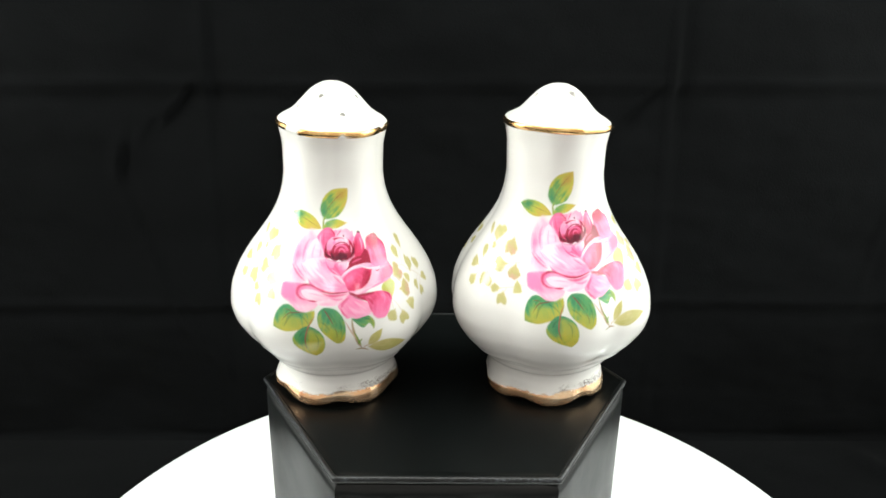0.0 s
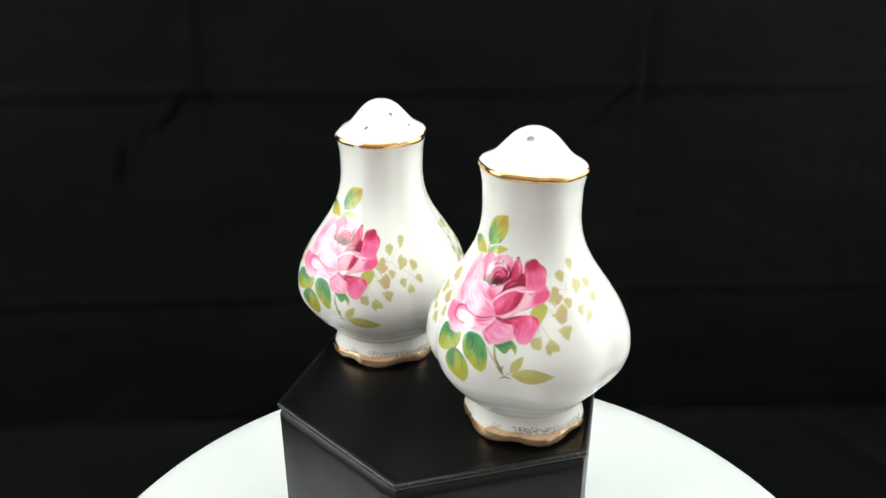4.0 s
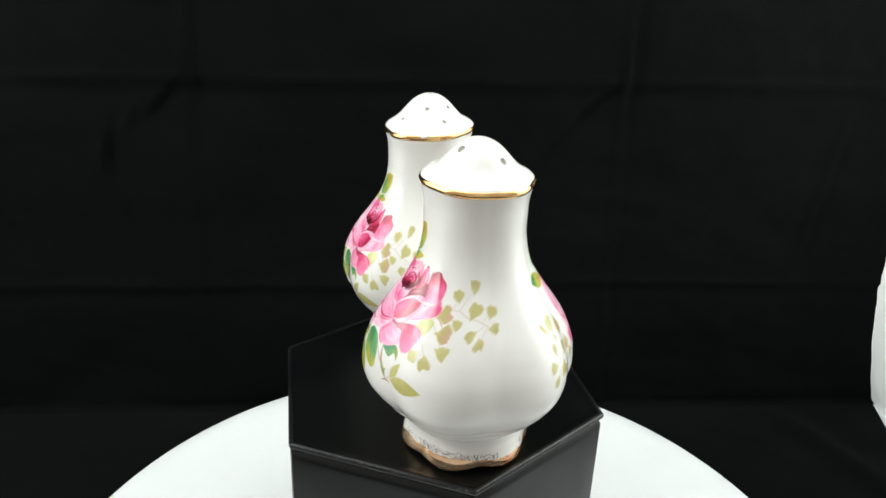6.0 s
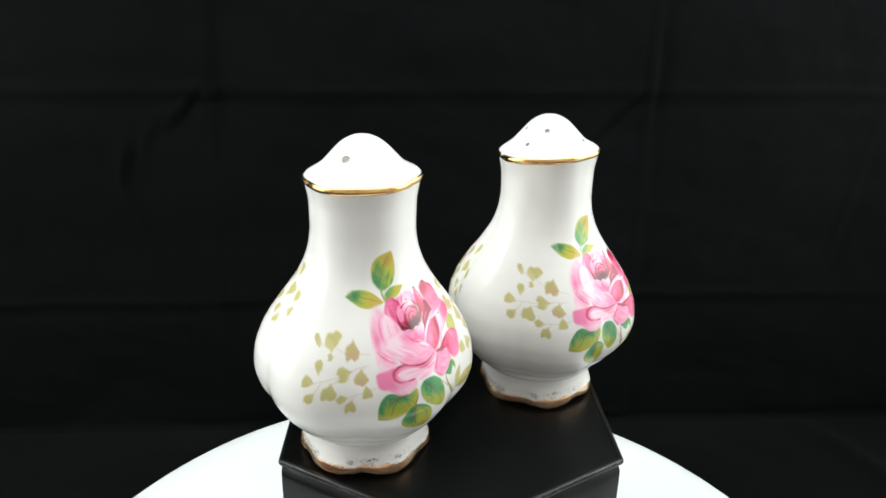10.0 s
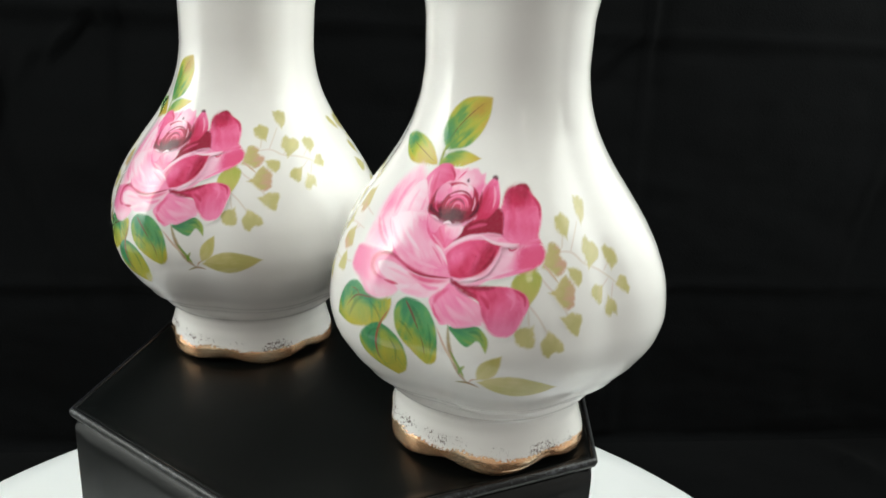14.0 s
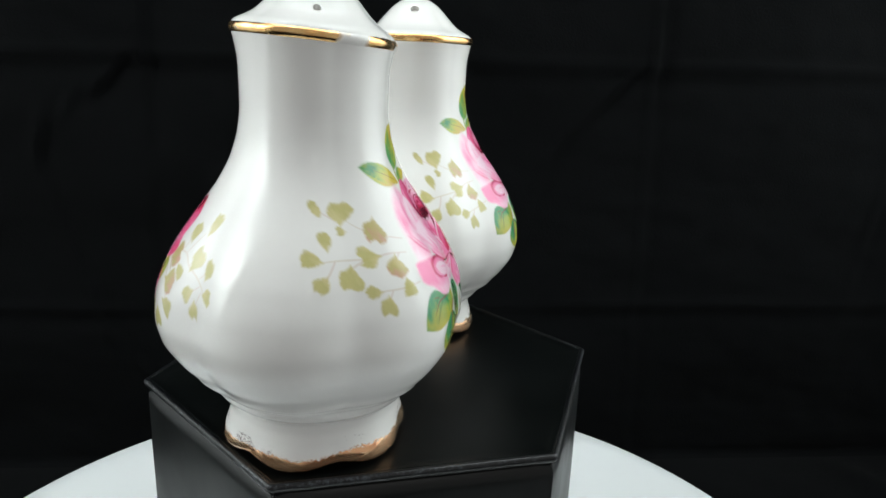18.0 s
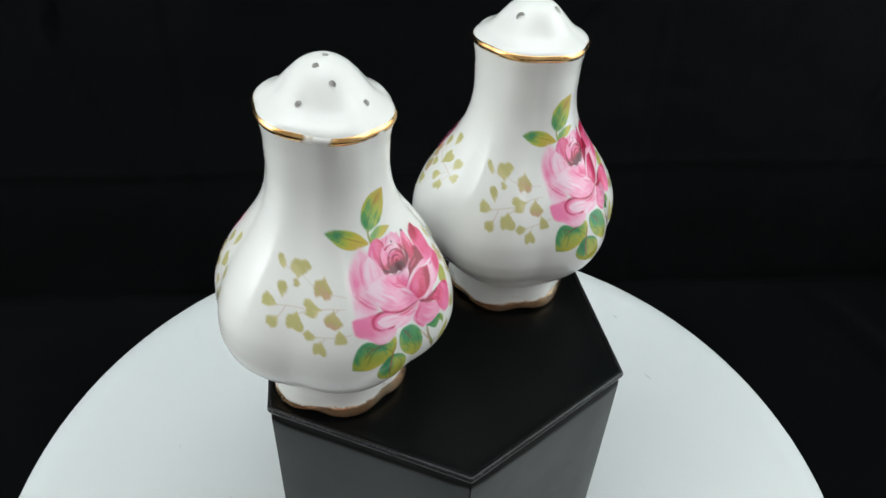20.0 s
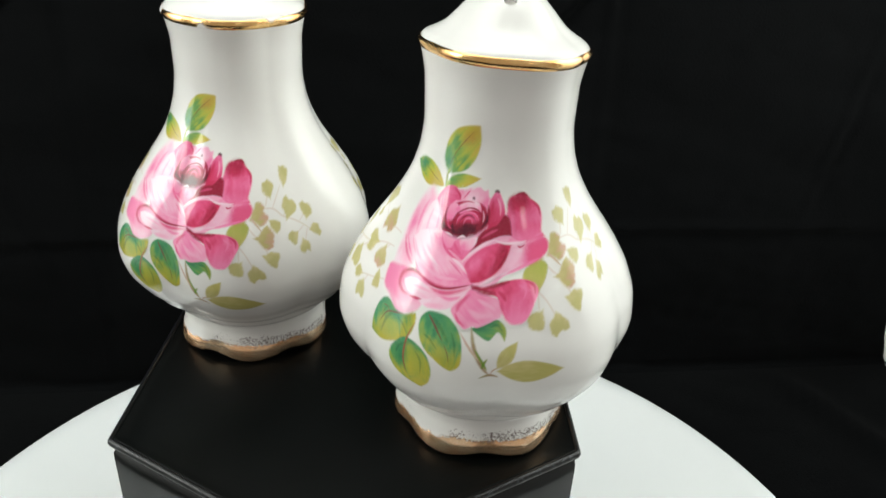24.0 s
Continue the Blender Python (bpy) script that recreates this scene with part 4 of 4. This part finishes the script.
part("lid_cover", hex_tower([(-0.012, 0.5), (-0.012, 0.940), (0.014, 0.968), (0.0175, 0.968), (0.0190, 0.964), (0.0180, 0.955), (0.0155, 0.942), (0.0136, 0.928), (0.0130, 0.905), (0.0130, 0.5)], 0.016), LEATHER, box, "smooth black leatherette top")
part("lid_rim", hex_tower([(-0.016, 0.962), (-0.014, 0.978), (-0.006, 0.988), (0.006, 0.992), (0.014, 0.990), (0.0190, 0.985), (0.0215, 0.977), (0.0212, 0.971), (0.0178, 0.969), (-0.006, 0.966)], 0.022), PIPING, box, "raised rubbed edge of the lid with painted sheen")
part("groove", hex_tower([(-0.045, 0.968), (-0.012, 0.968)], 0.015), LEATHER, box)


def wall_panel(k):
    """One flat side, slightly padded, from the seam to the foot."""
    bm = bmesh.new()
    a0, a1 = radians(60 * k), radians(60 * k + 60)
    p0, p1 = Vector((math.cos(a0), math.sin(a0))), Vector((math.cos(a1), math.sin(a1)))
    out = (p0 + p1).normalized()
    nu, nv = 12, 60
    grid = []
    for j in range(nv + 1):
        z = TABLE + 0.0005 + (-TABLE - 0.0265) * min(1.0, 1.02 * j / nv) if j < nv else -0.024
        curl = 0.016 * max(0.0, (z + 0.063) / 0.039) ** 2.5
        row = []
        for i in range(nu + 1):
            s = 0.002 + 0.996 * i / nu
            p = (p0 * (1 - s) + p1 * s) * 0.991
            edge = min(s, 1 - s, 0.12) / 0.12
            puff = 0.010 * (1 - (1 - edge) ** 2) + 0.003 * noise.noise((3 * s + 7 * k, 2 * z, 0.3))
            p = p + out * (puff - curl)
            row.append(bm.verts.new((p.x * U, p.y * U, z * U)))
        grid.append(row)
    for a, b in zip(grid, grid[1:]):
        for i in range(nu):
            bm.faces.new((a[i], a[i + 1], b[i + 1], b[i]))
    return bm


for k in range(6):
    part("wall_panel", wall_panel(k), SIDE_LEATHER, box)
part("core", hex_tower([(TABLE + 0.0005, 0.968), (-0.05, 0.968)], 0.006), LEATHER, box)

# ---- the turntable ----
table = new("turntable")
table.matrix_basis = pose(0, 0, up(0))
tagged(table, "round white motorised turntable with smooth platter", "turntable")


def disc(rows, n):
    bm = lathe(rows, n, lambda r, a: Vector((r[1] * math.cos(a), r[1] * math.sin(a), r[0])) * U, True, True)
    bmesh.ops.recalc_face_normals(bm, faces=bm.faces[:])
    return bm


platter = part("platter", disc([(TABLE - 0.10, 2.70), (TABLE - 0.095, 2.737), (TABLE - 0.08, 2.752), (TABLE - 0.02, 2.752), (TABLE - 0.008, 2.747), (TABLE, 2.737), (TABLE, 2.6)], 192), PLATTER, table)
platter.data.set_sharp_from_angle(angle=radians(40))
part("base", disc([(FLOOR + 0.02, 1.55), (FLOOR + 0.06, 1.6), (TABLE - 0.15, 1.6), (TABLE - 0.10, 1.5)], 96), GREY_PLASTIC, table, smooth=False)
for k in range(3):
    foot = lathe([(FLOOR, 0.12), (FLOOR + 0.03, 0.12)], 20,
                 lambda r, a, k=k: Vector((1.3 * math.cos(2.094 * k) + r[1] * math.cos(a), 1.3 * math.sin(2.094 * k) + r[1] * math.sin(a), r[0])) * U, True, True)
    part("foot", foot, GREY_PLASTIC, table, smooth=False)

# ---- the setting ----
YB = 3.06
XW = 5.55


def side_edge(z):
    """The side of the tent leans in as it rises."""
    return XW - 0.50 * (1 - math.exp(-max(0.0, z - FLOOR) / 1.2))


def crease(d, width, depth):
    return depth * math.exp(-(d / width) ** 2)


def drape(x, z):
    """How far the hung cloth stands out, in plan units, at (x, z)."""
    y = 0.0
    # pressed folds: two upright ones and a level one, sharper where they cross
    for cx, lean in ((-1.97, 0.02), (2.12, -0.03), (6.1, 0.0), (-6.0, 0.0)):
        d = x - cx - lean * (z - 1.29) - 0.03 * noise.noise((cx, 1.7 * z, 0))
        strong = 0.45 + 0.9 * math.exp(-((z - 1.45) / 0.5) ** 2)
        y += strong * (crease(d, 0.035, 0.026) - crease(d - 0.08, 0.07, 0.020))
    for cz in (1.29, 3.4, -0.80):
        d = z - cz - 0.02 * noise.noise((0.8 * x, cz, 3)) - 0.010 * x
        y += crease(d, 0.045, 0.022) - crease(d + 0.10, 0.09, 0.018)
    # slack creases: (x, z) of the middle, slope, half length, depth
    for cx, cz, slope, size, deep in ((-2.28, 1.08, 0.75, 0.16, 0.050), (-2.55, 0.88, 0.55, 0.14, 0.026), (-2.80, 0.62, 0.22, 0.22, 0.040), (-2.72, 0.05, -0.28, 0.45, 0.016), (-2.48, -0.75, -0.35, 0.55, 0.020),
                                      (-2.10, -1.45, -0.60, 0.40, 0.012), (1.80, 1.10, 0.85, 0.20, 0.040), (1.45, 0.75, 0.80, 0.22, 0.020), (1.25, 0.40, 0.45, 0.25, 0.014), (-1.3, 0.6, -0.2, 0.4, 0.010), (4.3, 0.2, 0.15, 0.7, 0.014)):
        d = (x - cx) - slope * (z - cz) - 0.02 * noise.noise((2.0 * z, cx, 6.0))
        fade = math.exp(-((z - cz) / size) ** 2)
        y += fade * (crease(d, 0.040, deep) - crease(d - 0.07, 0.05, 0.7 * deep))
    y += 0.045 * noise.fractal((0.7 * x, 0.8 * z, 0.0), 1.0, 2.0, 4) + 0.007 * noise.fractal((1.2 * x, 4.5 * z, 5.0), 1.0, 2.0, 4)
    return y


def cloth_sheet():
    """The hanging cloth, with a soft turn into the floor."""
    bm = bmesh.new()
    nx, nz = 300, 210
    x0, z0, z1 = -9.0, FLOOR, 7.5
    rows = []
    for j in range(nz + 1):
        s = j / nz
        z = z0 + (z1 - z0) * s ** 1.25
        row = []
        for i in range(nx + 1):
            x = x0 + (side_edge(z) + 0.05 - x0) * i / nx
            turn = max(0.0, 1 - (z - z0) / 0.10)
            y = YB - (0.05 + 1.25 * drape(x, z)) * (1 - turn) - 0.10 * (1 - math.sqrt(max(0.0, 1 - turn * turn)))
            row.append(bm.verts.new((x * U, y * U, up(z))))
        rows.append(row)
    for a, b in zip(rows, rows[1:]):
        for i in range(nx):
            bm.faces.new((a[i], a[i + 1], b[i + 1], b[i]))
    return bm


def floor_sheet():
    bm = bmesh.new()
    nx, ny = 150, 150
    rows = []
    for j in range(ny + 1):
        y = -9.0 + (YB - 0.10 + 9.0) * j / ny
        row = []
        for i in range(nx + 1):
            right = max(4.75, XW + 0.05 - 0.36 * (YB - y))
            x = -9.0 + (right + 9.0) * i / nx
            edge = min(1.0, max(0.0, (YB - 0.1 - y) / 0.4)) * min(1.0, max(0.0, (math.hypot(x, y) - 1.75) / 0.4))
            z = 0.05 * edge * (0.5 + noise.fractal((0.8 * x, 0.8 * y, 9.0), 1.0, 2.0, 4)) + 0.06 * edge * math.exp(-((x - 4.2 - 0.35 * (YB - y)) / 0.12) ** 2)
            row.append(bm.verts.new((x * U, y * U, max(0.0, z) * U)))
        rows.append(row)
    for a, b in zip(rows, rows[1:]):
        for i in range(nx):
            bm.faces.new((a[i], a[i + 1], b[i + 1], b[i]))
    return bm


tagged(part("backdrop", cloth_sheet(), CLOTH), "black cotton backdrop cloth with fold creases", "backdrop", kind="structure")
tagged(part("floor", floor_sheet(), CLOTH), "black cotton cloth spread over the floor", "floor", kind="structure")


def slab(x0, x1, y0, y1, z0, z1):
    bm = bmesh.new()
    bmesh.ops.create_cube(bm, size=1.0, matrix=Matrix.Translation(((x0 + x1) / 2, (y0 + y1) / 2, (z0 + z1) / 2)) @ Matrix.Diagonal((x1 - x0, y1 - y0, z1 - z0, 1)))
    bmesh.ops.bevel(bm, geom=bm.edges[:], offset=0.0008, segments=2, affect="EDGES")
    return bm


def front_edge(z):
    """The front of the tent's sides slants forward as it rises."""
    return -0.105 - 0.30 * max(0.0, z - 0.28)


def side_wall(x_of):
    """A cloth wall, 6 mm thick, whose inner face stands at x_of(z)."""
    bm = bmesh.new()
    ny, nz = 12, 30
    skins = []
    for thick in (0.004, 0.010):
        skins.append([[bm.verts.new((x_of(FLOOR + 0.62 / U * k / nz) + thick, front_edge(0.62 * k / nz) + (YB * U + 0.01 - front_edge(0.62 * k / nz)) * j / ny, 0.62 * k / nz - 0.006)) for j in range(ny + 1)] for k in range(nz + 1)])
    a, b = skins
    for k in range(nz):
        for j in range(ny):
            bm.faces.new((a[k][j], a[k + 1][j], a[k + 1][j + 1], a[k][j + 1]))
            bm.faces.new((b[k][j], b[k][j + 1], b[k + 1][j + 1], b[k + 1][j]))
    rim = [(0, j) for j in range(ny)] + [(k, ny) for k in range(nz)] + [(nz, j) for j in range(ny, 0, -1)] + [(k, 0) for k in range(nz, 0, -1)]
    for p, q in zip(rim, rim[1:] + rim[:1]):
        bm.faces.new((a[p[0]][p[1]], a[q[0]][q[1]], b[q[0]][q[1]], b[p[0]][p[1]]))
    bmesh.ops.recalc_face_normals(bm, faces=bm.faces[:])
    return bm


tagged(part("wall_east", side_wall(lambda z: side_edge(z) * U), TENT_EAST), "white cloth side wall of a photo tent, given its own glow", "wall", kind="structure")
tagged(part("wall_west", side_wall(lambda z: -0.354), TENT_WEST), "white cloth side wall of a photo tent, given its own glow", "wall", kind="structure")
tagged(part("floor_tent", slab(0.215, XW * U + 0.003, -0.30, YB * U + 0.01, -0.008, -0.002), TENT, smooth=False), "white cloth floor of a photo tent", "floor", kind="structure")

tagged(part("ceiling", slab(-0.355, 0.262, -0.205, YB * U + 0.01, 0.618, 0.624), TENT, smooth=False), "white cloth roof of a photo tent", "ceiling", kind="structure")


def crumpled_film():
    """A low, crumpled sheet of clear wrapping on the floor."""
    bm = bmesh.new()
    n = 34
    rows = []
    for j in range(n + 1):
        row = []
        for i in range(n + 1):
            s, t = i / n, j / n
            h = 0.35 + 0.9 * abs(noise.noise((5 * s, 4 * t, 2.0))) + 0.5 * abs(noise.noise((11 * s, 9 * t, 5.0)))
            h *= min(1.0, 9 * min(s, 1 - s, t, 1 - t) + 0.05)
            wander = 0.004 * noise.noise((6 * s, 6 * t, 8.0))
            row.append(bm.verts.new((s * 0.085 + wander, t * 0.090 + wander, 0.0035 + 0.017 * min(1.0, h))))
        rows.append(row)
    for a, b in zip(rows, rows[1:]):
        for i in range(n):
            bm.faces.new((a[i], a[i + 1], b[i + 1], b[i]))
    return bm


film = part("plastic_wrap", crumpled_film(), FILM.mat, smooth=False)
tagged(film, "crumpled clear plastic wrap lying on black cloth", "wrapping")
film.matrix_basis = pose(0.143, -0.084, 0.0015)


def motions():
    # the salt shaker leans a little towards the other one
    spots = ((shaker_a, (-0.597, 0.032), 0.0155, 1.08, 0.0), (shaker_b, (0.547, 0.043), 0.0145, -0.54, 0.0), (box, (0.0, 0.0), 0.0, 0.0, -0.58))
    for thing, (x, y), z, lean, angle in spots:
        local = pose((x - AXIS[0]) * U, (y - AXIS[1]) * U, up(z), 0, lean, angle)
        walk(thing, [(t, pose(0, 0, 0, 0, 0, -turn) @ local) for t, turn in TURN_ROWS])
    # the platter runs slightly off centre
    walk(platter, [(t, pose(0, 0, 0, 0, 0, -turn) @ pose(0.148 * U, 0.212 * U, 0)) for t, turn in TURN_ROWS])


motions()
